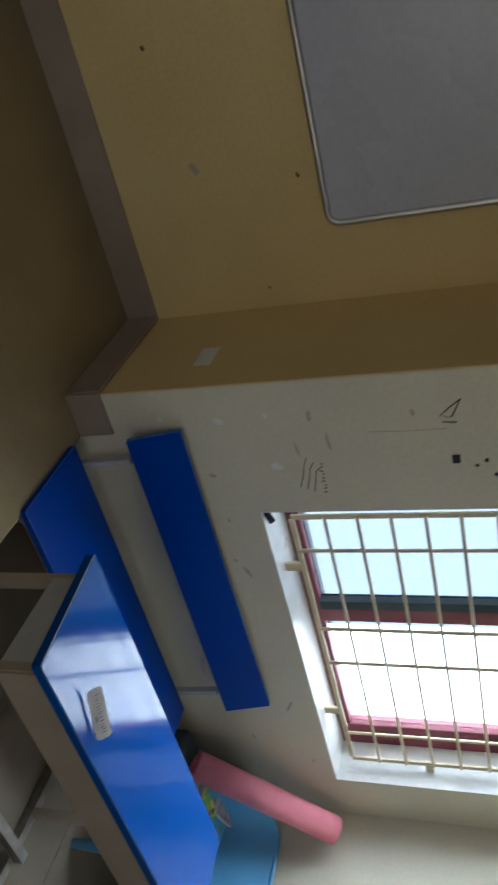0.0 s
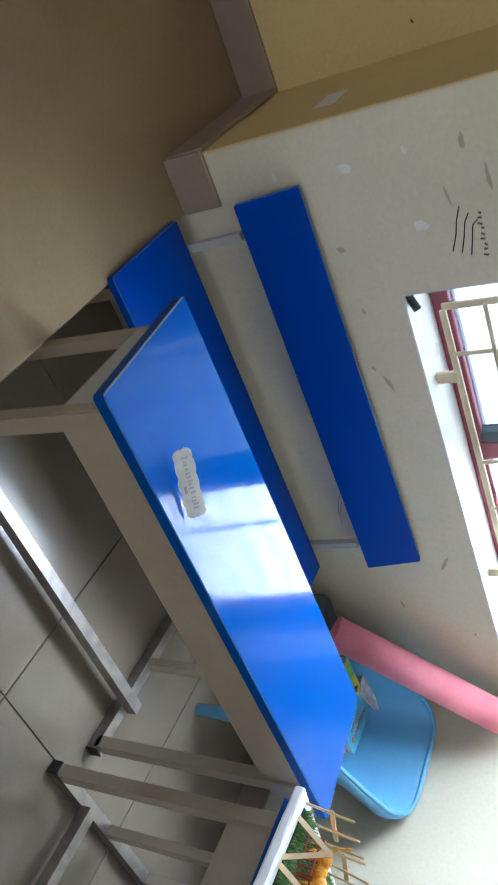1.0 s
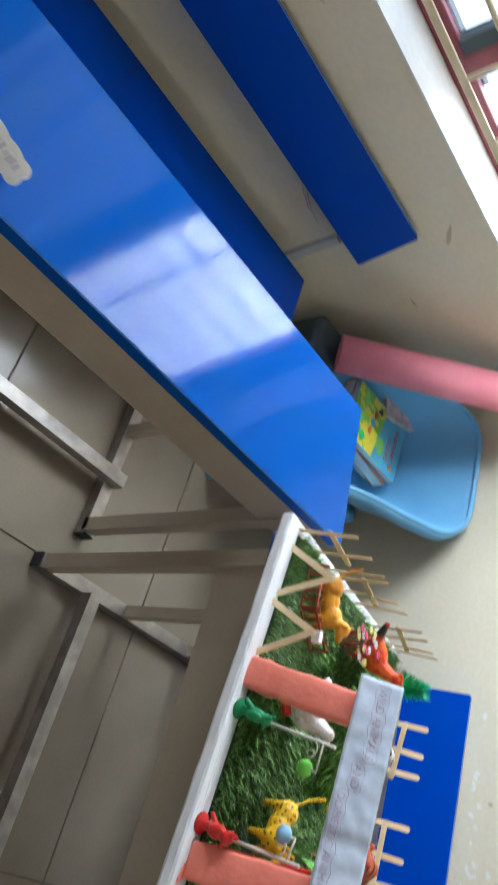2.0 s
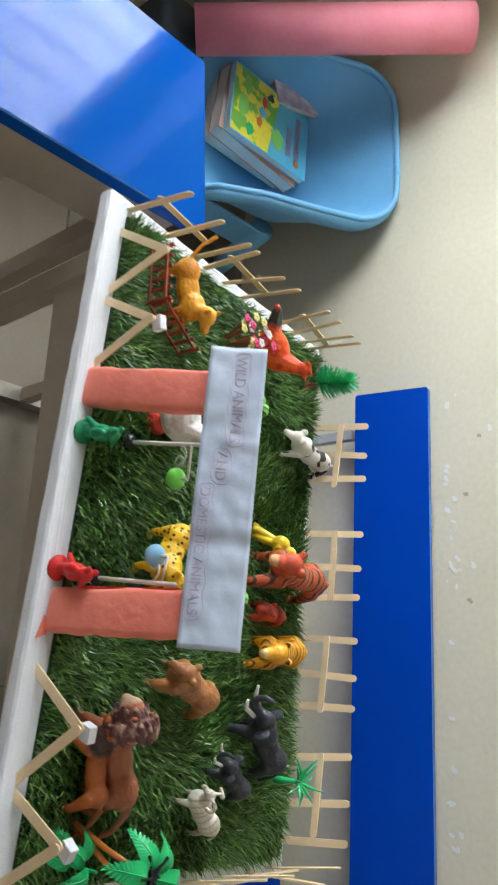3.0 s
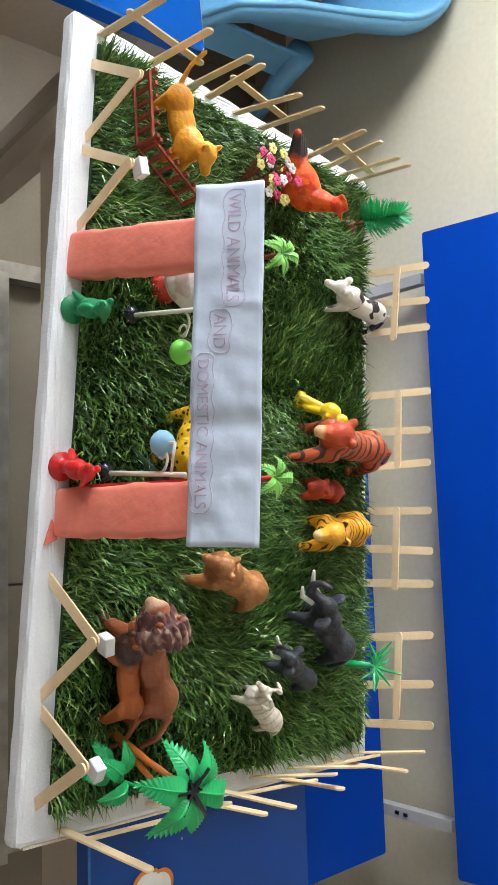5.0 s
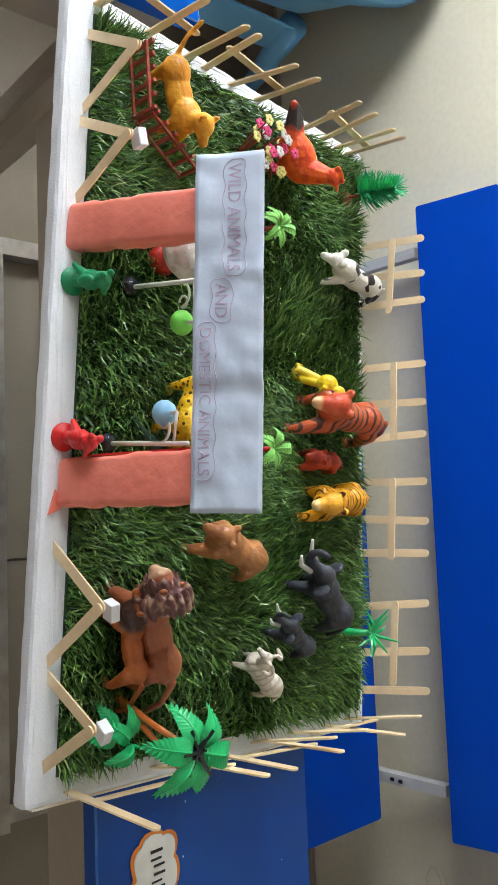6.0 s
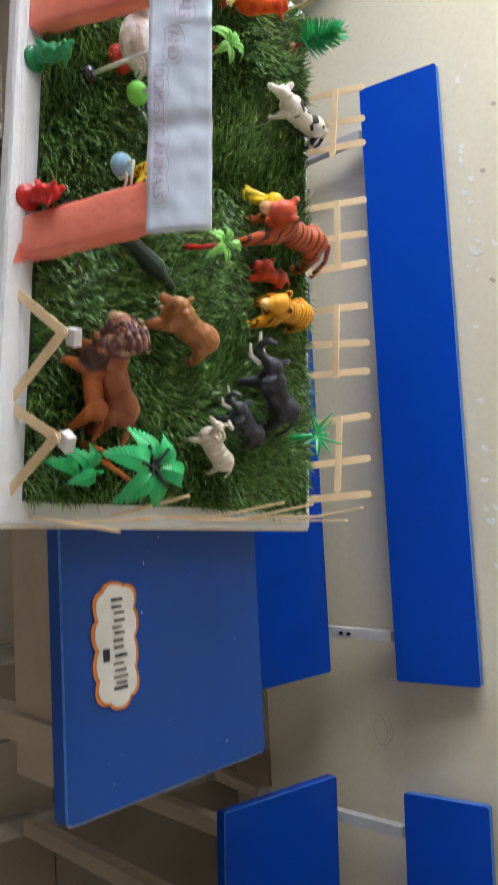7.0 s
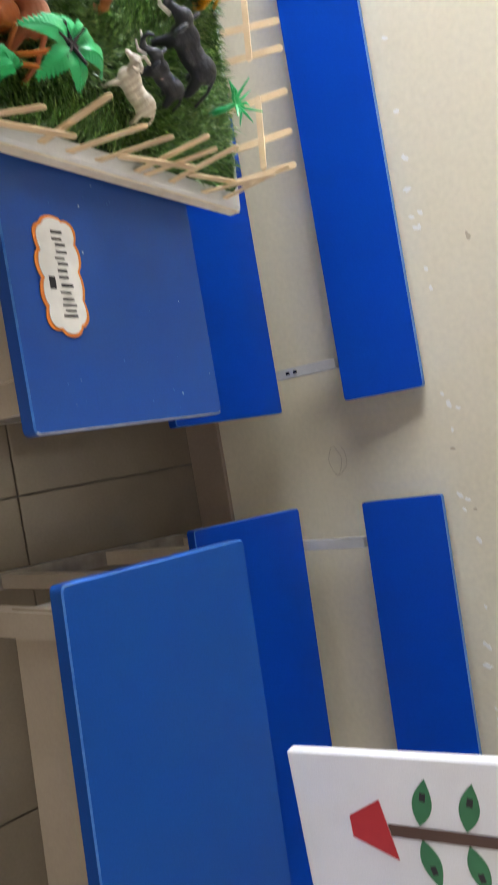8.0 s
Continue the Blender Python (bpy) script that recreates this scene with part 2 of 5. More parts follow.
def grass_material():
    m = bpy.data.materials.new("artificial_grass_blades")
    m.use_nodes = True
    n, l = m.node_tree.nodes, m.node_tree.links
    b = n["Principled BSDF"]
    b.inputs["Roughness"].default_value = 0.36
    b.inputs["Specular IOR Level"].default_value = 0.6
    g = n.new("ShaderNodeNewGeometry")
    r = n.new("ShaderNodeValToRGB")
    e = r.color_ramp.elements
    e[0].position, e[0].color = 0, (0.02, 0.08, 0.012, 1)
    e[1].position, e[1].color = 1, (0.36, 0.46, 0.16, 1)
    mid = r.color_ramp.elements.new(0.6)
    mid.color = (0.080, 0.215, 0.030, 1)
    tip = r.color_ramp.elements.new(0.93)
    tip.color = (0.20, 0.36, 0.075, 1)
    l.new(g.outputs["Random Per Island"], r.inputs[0])
    l.new(r.outputs[0], b.inputs["Base Color"])
    return m


M["grass"] = grass_material()


# ---- mesh helpers ----
def finish(bm, name, mat, smooth=False):
    me = bpy.data.meshes.new(name)
    bmesh.ops.recalc_face_normals(bm, faces=bm.faces)
    bm.to_mesh(me)
    bm.free()
    for k in (mat if isinstance(mat, (list, tuple)) else [mat]):
        me.materials.append(M[k] if isinstance(k, str) else k)
    if smooth:
        for p in me.polygons:
            p.use_smooth = True
    return me


def part(name, bm, mat, parent, label="", smooth=False, at=None):
    ob = new(name, finish(bm, name, mat, smooth))
    ob.parent = parent
    if at is not None:
        ob.matrix_local = at
    return tagged(ob, label) if label else ob


def thing(name, m, label, category, group="", kind=""):
    ob = new(name)
    ob.empty_display_size = 0.05
    ob.matrix_world = m
    return tagged(ob, label, category, group, kind)


def structure(name, bm, mat, label, category, smooth=False):
    return tagged(new(name, finish(bm, name, mat, smooth)), label, category, kind="structure")


def box(bm, x0, x1, y0, y1, z0, z1, bevel=0.0, seg=2, mi=0):
    r = bmesh.ops.create_cube(bm, size=1)
    vs = r["verts"]
    bmesh.ops.scale(bm, vec=(abs(x1 - x0), abs(y1 - y0), abs(z1 - z0)), verts=vs)
    bmesh.ops.translate(bm, vec=((x0 + x1) / 2, (y0 + y1) / 2, (z0 + z1) / 2), verts=vs)
    fs = {f for v in vs for f in v.link_faces}
    for f in fs:
        f.material_index = mi
    if bevel:
        es = list({e for v in vs for e in v.link_edges})
        bmesh.ops.bevel(bm, geom=es, offset=bevel, segments=seg, affect="EDGES", profile=0.5)
    return bm


def B(*a, **k):
    return box(bmesh.new(), *a, **k)


def tube(bm, pts, r, seg=8, square=False, cap=True, radii=None, mi=0):
    """A round or square tube along a line of points."""
    pts = [Vector(p) for p in pts]
    rings = []
    up0 = None
    for i, p in enumerate(pts):
        d = (pts[min(i + 1, len(pts) - 1)] - pts[max(i - 1, 0)]).normalized()
        if up0 is None:
            up0 = Vector((0, 0, 1)) if abs(d.z) < 0.9 else Vector((0, 1, 0))
        side = d.cross(up0).normalized()
        up = side.cross(d).normalized()
        up0 = up
        rr = radii[i] if radii else r
        n = 4 if square else seg
        ring = []
        for k in range(n):
            a = 2 * math.pi * (k + (0.5 if square else 0)) / n
            q = rr * (1.414 if square else 1)
            ring.append(bm.verts.new(p + side * math.cos(a) * q + up * math.sin(a) * q))
        rings.append(ring)
    for a, b in zip(rings, rings[1:]):
        for k in range(len(a)):
            f = bm.faces.new((a[k], a[(k + 1) % len(a)], b[(k + 1) % len(a)], b[k]))
            f.material_index = mi
    if cap:
        for ring in (rings[0], rings[-1]):
            f = bm.faces.new(ring)
            f.material_index = mi
    return bm


def ball(bm, c, r, seg=12, mi=0):
    """An ellipsoid; r is a number or three radii."""
    rs = (r, r, r) if isinstance(r, (int, float)) else r
    m = Matrix.Translation(c) @ Matrix.Diagonal((*rs, 1))
    vs = bmesh.ops.create_uvsphere(bm, u_segments=seg, v_segments=max(6, seg * 2 // 3), radius=1, matrix=m)["verts"]
    for f in {f for v in vs for f in v.link_faces}:
        f.material_index = mi
    return bm


def limb(bm, p0, p1, r0, r1, seg=10):
    """A tapered limb with round ends."""
    p0, p1 = Vector(p0), Vector(p1)
    ball(bm, p0, r0, seg)
    ball(bm, p1, r1, seg)
    tube(bm, [p0, p1], r0, seg, radii=[r0, r1])
    return bm


def prism(bm, outline, z0, z1, mi=0):
    """An outline in x and y, given thickness along z."""
    lo = [bm.verts.new((x, y, z0)) for x, y in outline]
    hi = [bm.verts.new((x, y, z1)) for x, y in outline]
    n = len(outline)
    fs = [bm.faces.new(lo[::-1]), bm.faces.new(hi)]
    for k in range(n):
        fs.append(bm.faces.new((lo[k], lo[(k + 1) % n], hi[(k + 1) % n], hi[k])))
    for f in fs:
        f.material_index = mi
    return bm


def rounded(w, h, r, seg=5, x=0.0, y=0.0):
    """The outline of a rounded rectangle, w by h, from its lower corner x, y."""
    out = []
    for cx, cy, a0 in ((w - r, r, -90), (w - r, h - r, 0), (r, h - r, 90), (r, r, 180)):
        for k in range(seg + 1):
            a = radians(a0 + 90 * k / seg)
            out.append((x + cx + r * math.cos(a), y + cy + r * math.sin(a)))
    return out


def lettering(text, size, mat, parent, m, name="lettering", width=0.0):
    """Words in the built-in font as a thin mesh."""
    cu = bpy.data.curves.new(name, "FONT")
    cu.body, cu.size, cu.extrude = text, size, 0.0002
    tmp = bpy.data.objects.new(name, cu)
    scene.collection.objects.link(tmp)
    me = bpy.data.meshes.new_from_object(tmp.evaluated_get(bpy.context.evaluated_depsgraph_get()))
    bpy.data.objects.remove(tmp)
    if width:
        k = width / max(v.co.x for v in me.vertices)
        for v in me.vertices:
            v.co.x *= k
    me.materials.clear()
    me.materials.append(M[mat])
    ob = new(name, me)
    ob.parent = parent
    ob.matrix_local = m
    return ob


# ---- the room ----
bm = bmesh.new()
wx0, wx1 = WALL_X - WALL_T, WALL_X
box(bm, wx0, wx1, RET_Y, WIN_Y0, 0, ROOM_Z)
box(bm, wx0, wx1, WIN_Y1, WALL_Y + WALL_T, 0, ROOM_Z)
box(bm, wx0, wx1, WIN_Y0, WIN_Y1, 0, WIN_Z0)
box(bm, wx0, wx1, WIN_Y0, WIN_Y1, WIN_Z1, ROOM_Z)
wall_west = structure("wall_west", bm, "wall", "cream painted wall with scuffs round a barred window", "wall")
wall_return = structure("wall_return", B(ALC_X, WALL_X - WALL_T, RET_Y, RET_Y + 0.12, 0, ROOM_Z), "yellow_wall", "ochre painted return of the thick window wall", "wall")
skin = structure("wall_return_face", B(WALL_X - WALL_T, WALL_X - 0.002, RET_Y - 0.004, RET_Y, 0, ROOM_Z), "yellow_wall", "ochre painted end of the window wall", "wall")
wall_alcove = structure("wall_alcove", B(ALC_X - 0.2, ALC_X, ROOM_Y, RET_Y + 0.12, 0, ROOM_Z), "yellow_wall", "ochre painted wall behind a grey writing board", "wall")
wall_north = structure("wall_north", B(WALL_X, ROOM_X, WALL_Y, WALL_Y + 0.2, 0, ROOM_Z), "wall", "cream painted wall with scuffs behind the desks", "wall")
bm = bmesh.new()
box(bm, ROOM_X, ROOM_X + 0.2, ROOM_Y, E_Y0, 0, ROOM_Z)
box(bm, ROOM_X, ROOM_X + 0.2, E_Y1, WALL_Y + 0.2, 0, ROOM_Z)
box(bm, ROOM_X, ROOM_X + 0.2, E_Y0, E_Y1, 0, E_Z0)
box(bm, ROOM_X, ROOM_X + 0.2, E_Y0, E_Y1, E_Z1, ROOM_Z)
structure("wall_east", bm, "wall", "cream painted wall with an assumed, unseen window opening", "wall")
bm = bmesh.new()
box(bm, ALC_X - 0.2, S_X0, ROOM_Y - 0.2, ROOM_Y, 0, ROOM_Z)
box(bm, S_X1, ROOM_X + 0.2, ROOM_Y - 0.2, ROOM_Y, 0, ROOM_Z)
box(bm, S_X0, S_X1, ROOM_Y - 0.2, ROOM_Y, 0, S_Z0)
box(bm, S_X0, S_X1, ROOM_Y - 0.2, ROOM_Y, S_Z1, ROOM_Z)
structure("wall_south", bm, "wall", "plain cream painted wall with an added opening for fill light", "wall")
structure("ceiling", B(ALC_X - 0.2, ROOM_X + 0.2, ROOM_Y - 0.2, WALL_Y + 0.2, ROOM_Z, ROOM_Z + 0.15), "ceiling", "plain white painted ceiling", "ceiling")
floor = structure("floor", B(ALC_X - 0.2, ROOM_X + 0.2, ROOM_Y - 0.2, WALL_Y + 0.2, -0.2, -0.006), "grout", "polished beige tiled floor with dark joints", "floor")
dais = structure("dais", B(ALC_X, DAIS_X, ROOM_Y, DAIS_Y, 0, DAIS_Z, 0.004), "dais", "raised polished brown platform below the writing board", "platform")

bm = bmesh.new()
box(bm, WALL_X, WALL_X + 0.012, DAIS_Y, WALL_Y, 0, 0.105, 0.002)
box(bm, WALL_X + 0.012, ROOM_X, WALL_Y - 0.012, WALL_Y, 0, 0.105, 0.002)
structure("baseboard", bm, "skirting", "brown tiled skirting along the floor", "skirting")
bm = bmesh.new()
box(bm, WALL_X, WALL_X + 0.012, RET_Y - 0.012, DAIS_Y, DAIS_Z, DAIS_Z + 0.106, 0.002)
box(bm, ALC_X + 0.012, WALL_X, RET_Y - 0.016, RET_Y - 0.004, DAIS_Z, DAIS_Z + 0.106, 0.002)
box(bm, ALC_X, ALC_X + 0.012, ROOM_Y, RET_Y - 0.004, DAIS_Z, DAIS_Z + 0.106, 0.002)
structure("baseboard_dais", bm, "skirting", "brown tiled skirting round the platform", "skirting")

# ---- window ----
window = thing("window_1", pose(WALL_X, 0, 0), "maroon steel window with cream iron bars", "window", kind="structure")
bm = bmesh.new()
e = 0.004
box(bm, -WALL_T, 0.001, WIN_Y0, WIN_Y1, WIN_Z0, WIN_Z0 + e)
box(bm, -WALL_T, 0.001, WIN_Y0, WIN_Y1, WIN_Z1 - e, WIN_Z1)
box(bm, -WALL_T, 0.001, WIN_Y0, WIN_Y0 + e, WIN_Z0 + e, WIN_Z1 - e)
box(bm, -WALL_T, 0.001, WIN_Y1 - e, WIN_Y1, WIN_Z0 + e, WIN_Z1 - e)
part("reveal", bm, "reveal", window, "white painted window reveal")
fx = -0.19
bm = bmesh.new()
for y0, y1 in ((WIN_Y0 + e, WIN_Y0 + 0.055), (WIN_Y1 - 0.115, WIN_Y1 - e), (-0.925, -0.865)):
    box(bm, fx - 0.025, fx + 0.025, y0, y1, WIN_Z0 + e, WIN_Z1 - e, 0.004)
for z0, z1 in ((WIN_Z0 + e, WIN_Z0 + 0.05), (WIN_Z1 - 0.05, WIN_Z1 - e)):
    box(bm, fx - 0.022, fx + 0.022, WIN_Y0 + e, WIN_Y1 - e, z0, z1, 0.004)
part("window_frame", bm, "maroon", window, "maroon painted steel frame")
bm = B(fx - 0.012, fx + 0.03, -0.965, -0.928, WIN_Z0 + 0.05, WIN_Z1 - 0.05, 0.003)
part("sash_stile", bm, "slate", window, "dark sliding sash edge")
# the tinted sash is slid a little past the middle of the clear one
for y0, y1, gm in ((WIN_Y0 + 0.055, -0.925, "glass_dusty"), (-0.865, -0.83, "glass_dusty"), (-0.83, WIN_Y1 - 0.115, "glass")):
    p = part("pane", B(fx - 0.002, fx + 0.002, y0, y1, WIN_Z0 + 0.05, WIN_Z1 - 0.05), gm, window)
    p.visible_shadow = False
GX, GY0, GY1, GZ0 = -0.07, -1.41, -0.235, 0.885
grille = thing("window_grille", pose(WALL_X, 0, 0), "cream painted iron bars set in the window opening", "window bars", kind="structure")
bm = bmesh.new()
for y in (GY0, GY1):
    box(bm, GX - 0.004, GX + 0.004, y - 0.009, y + 0.009, GZ0, WIN_Z1 - 0.03, 0.002)
box(bm, GX - 0.004, GX + 0.004, GY0 + 0.009, GY1 - 0.009, GZ0 - 0.009, GZ0 + 0.009, 0.002)
part("bar_frame", bm, "grille", grille)
for y in (-1.275, -0.93, -0.765, -0.385):
    part("upright_bar", tube(bmesh.new(), [(GX, y, GZ0), (GX, y, WIN_Z1 - 0.03)], 0.006), "grille", grille, smooth=True)
z = GZ0 + 0.105
while z < WIN_Z1 - 0.05:
    part("cross_bar", tube(bmesh.new(), [(GX + 0.009, GY0, z), (GX + 0.009, GY1, z)], 0.0056), "grille", grille, smooth=True)
    z += 0.0985
for y in (-1.21, -0.51):
    part("fixing_lug", B(GX - 0.006, GX + 0.006, y - 0.016, y + 0.016, WIN_Z0 + e, GZ0, 0.002), "grille", grille)
for zz in (1.17, 1.7):
    part("fixing_lug", B(GX - 0.006, GX + 0.006, GY1, WIN_Y1 - e, zz - 0.014, zz + 0.014, 0.002), "grille", grille)
latch = thing("window_latch", pose(WALL_X, 0, 0), "small black rubber stop at the window's lower corner", "window stop")
part("stop", tube(bmesh.new(), [(-0.02, WIN_Y0 + 0.012, WIN_Z0 + 0.006), (-0.012, WIN_Y0 + 0.05, WIN_Z0 + 0.024)], 0.011), "black_plastic", latch, smooth=True)
structure("backdrop", B(-3.1, -3, -7, 7, -2.5, 6), "sky_glow", "bright hazy daylight outside the window", "sky")

# ---- writing board ----
wb = thing("writing_board", pose(ALC_X, -2.152, 1.067), "grey enamel writing board with rounded aluminium frame", "writing board")
part("panel", prism(bmesh.new(), rounded(2.4, 1.2, 0.03, x=0, y=0), 0, 0.012), "board", wb, at=Matrix(((0, 0, 1, 0.001), (-1, 0, 0, 0), (0, 1, 0, 0), (0, 0, 0, 1))))
bm = bmesh.new()
out = rounded(2.4, 1.2, 0.035)
tube(bm, [(0.011, -x, y) for x, y in out] + [(0.011, -out[0][0], out[0][1])], 0.011, 8)
part("frame", bm, "aluminium", wb, "rounded aluminium rim", smooth=True)


# ---- marks on the walls ----
def mark_plane(kind, y, z):
    """A pose on a wall: x along the wall, y up, z out of it."""
    if kind == "west":
        return Matrix(((0, 0, 1, WALL_X + 0.0008), (1, 0, 0, y), (0, 1, 0, z), (0, 0, 0, 1)))
    if kind == "north":
        return Matrix(((1, 0, 0, y), (0, 0, -1, WALL_Y - 0.0008), (0, 1, 0, z), (0, 0, 0, 1)))
    return Matrix(((0, 0, 1, ALC_X + 0.0008), (1, 0, 0, y), (0, 1, 0, z), (0, 0, 0, 1)))


def blob(r, seed, squash=0.6, n=14):
    rng = random.Random(seed)
    return [(r * (0.6 + 0.6 * rng.random()) * math.cos(2 * math.pi * k / n), r * squash * (0.6 + 0.6 * rng.random()) * math.sin(2 * math.pi * k / n)) for k in range(n)]


def chip(wall, kind, y, z, r, seed, mat="scuff", squash=0.6, turn=0):
    part("paint_chip", prism(bmesh.new(), blob(r, seed, squash), 0, 0.0006), mat, wall, at=mark_plane(kind, y, z) @ pose(0, 0, 0, 0, 0, turn))


def stroke(wall, kind, y, z, pts, w=0.0022, mat="black_ink"):
    bm = bmesh.new()
    tube(bm, [(a, b, 0.0004) for a, b in pts], w, 6)
    for v in bm.verts:
        v.co.z = 0.0004 + (v.co.z - 0.0004) * 0.2
    part("pen_mark", bm, mat, wall, at=mark_plane(kind, y, z))


for k, (y, z, r, sq, tn, mt) in enumerate([
        (-1.808, 1.032, 0.02, 0.35, 0, "grime"), (-1.816, 0.912, 0.011, 0.7, 0, "scuff"), (-1.648, 0.909, 0.026, 0.55, 80, "scuff"),
        (-1.809, 0.776, 0.022, 0.6, 70, "scuff"), (-1.625, 0.712, 0.016, 0.5, 60, "grime"), (-1.251, 0.728, 0.03, 0.25, 20, "grime"),
        (-0.605, 0.728, 0.04, 0.2, -30, "grime"), (-1.825, 0.606, 0.011, 0.6, 0, "scuff"), (-1.72, 1.07, 0.04, 0.14, 4, "grime"),
        (-1.30, 0.70, 0.012, 0.5, 30, "grime"), (-1.46, 0.72, 0.010, 0.5, 10, "grime"), (-1.80, 1.30, 0.014, 0.5, 0, "grime"),
        (-0.30, 0.76, 0.007, 0.8, 0, "grime"), (-0.42, 0.55, 0.02, 0.2, 10, "grime"), (-1.70, 0.98, 0.03, 0.12, 10, "grime")]):
    chip(wall_west, "west", y, z, r * 0.85, 10 + k, mt, sq, tn)
for k in range(3):
    stroke(wall_west, "west", -1.615 + 0.008 * k, 0.965 + 0.016 * k, [(-0.06 + 0.01 * k, 0.034), (-0.03, 0.022), (0.0, 0.015), (0.038, 0.0 + 0.003 * k)], 0.0013)
for k in range(9):
    stroke(wall_west, "west", -1.655 + 0.012 * k, 1.035 - 0.003 * (k % 3), [(0, 0), (0.004 - 0.003 * (k % 2), 0.006 + 0.002 * (k % 3))], 0.0021)
stroke(wall_west, "west", -1.80, 1.39, [(-0.032, 0.030), (-0.008, 0.0), (0.014, -0.024), (0.020, 0.004), (-0.032, 0.030)], 0.0015)
stroke(wall_west, "west", -1.79, 1.385, [(0.022, -0.014), (0.026, 0.02)], 0.0018)
part("tape_mark", B(-0.013, 0.013, -0.010, 0.010, 0, 0.0008), "black_ink", wall_west, at=mark_plane("west", -1.652, 1.395))
for k, (y, z) in enumerate([(-1.63, 1.445), (-1.645, 1.47), (-1.60, 1.49)]):
    chip(wall_west, "west", y, z, 0.007, 60 + k, "black_ink", 0.8)
stroke(wall_west, "west", -1.75, 1.27, [(0.0, -0.09), (0.004, 0.0), (0.002, 0.11)], 0.0012, "grime")
for k, (y, z, r) in enumerate([(-1.98, 0.846, 0.008), (-2.695, 0.647, 0.012), (-2.365, 0.703, 0.03), (-2.30, 1.0, 0.012)]):
    chip(wall_alcove, "alcove", y, z, r * 0.8, 80 + k, "brown_paper" if r < 0.02 else "grime", 0.5, 30)
for k in range(72):
    rng = random.Random(300 + k)
    chip(wall_north, "north", 0.85 + 2.2 * rng.random(), 0.695 + 0.03 * rng.random() ** 2 + (0.5 * rng.random() if k % 3 == 0 else 0), 0.004 + 0.006 * rng.random(), 300 + k, "scuff" if k % 6 else "grime", 0.55, 90 * rng.random())
stroke(wall_north, "north", 2.16, 0.42, [(0.028 * math.cos(0.5 * k) + 0.004 * math.sin(1.7 * k), 0.02 * math.sin(0.5 * k) + 0.001 * k) for k in range(19)], 0.0007, "grime")
stroke(wall_west, "west", -0.85, 0.46, [(-0.06, 0.03), (0.0, 0.0), (0.05, -0.015)], 0.0012, "pen")
stroke(wall_west, "west", -0.80, 0.45, [(-0.05, 0.02), (0.0, 0.0), (0.04, -0.005)], 0.001, "pen")

part("tape_remnant", B(-0.055, 0.05, -0.028, 0.026, 0, 0.0006), "scuff", skin, "pale rectangular patch on the wall", at=Matrix(((1, 0, 0, -0.19), (0, 0, -1, RET_Y - 0.0045), (0, 1, 0, 0.72), (0, 0, 0, 1))))

# ---- school desks ----
LEN = 1.155
DESK_Z, SLOPE = 0.664, 5.2      # front edge of the sloping top


def desk_top(y):
    """The height of a desk top at a distance behind its front edge."""
    return DESK_Z - y * math.tan(radians(SLOPE))


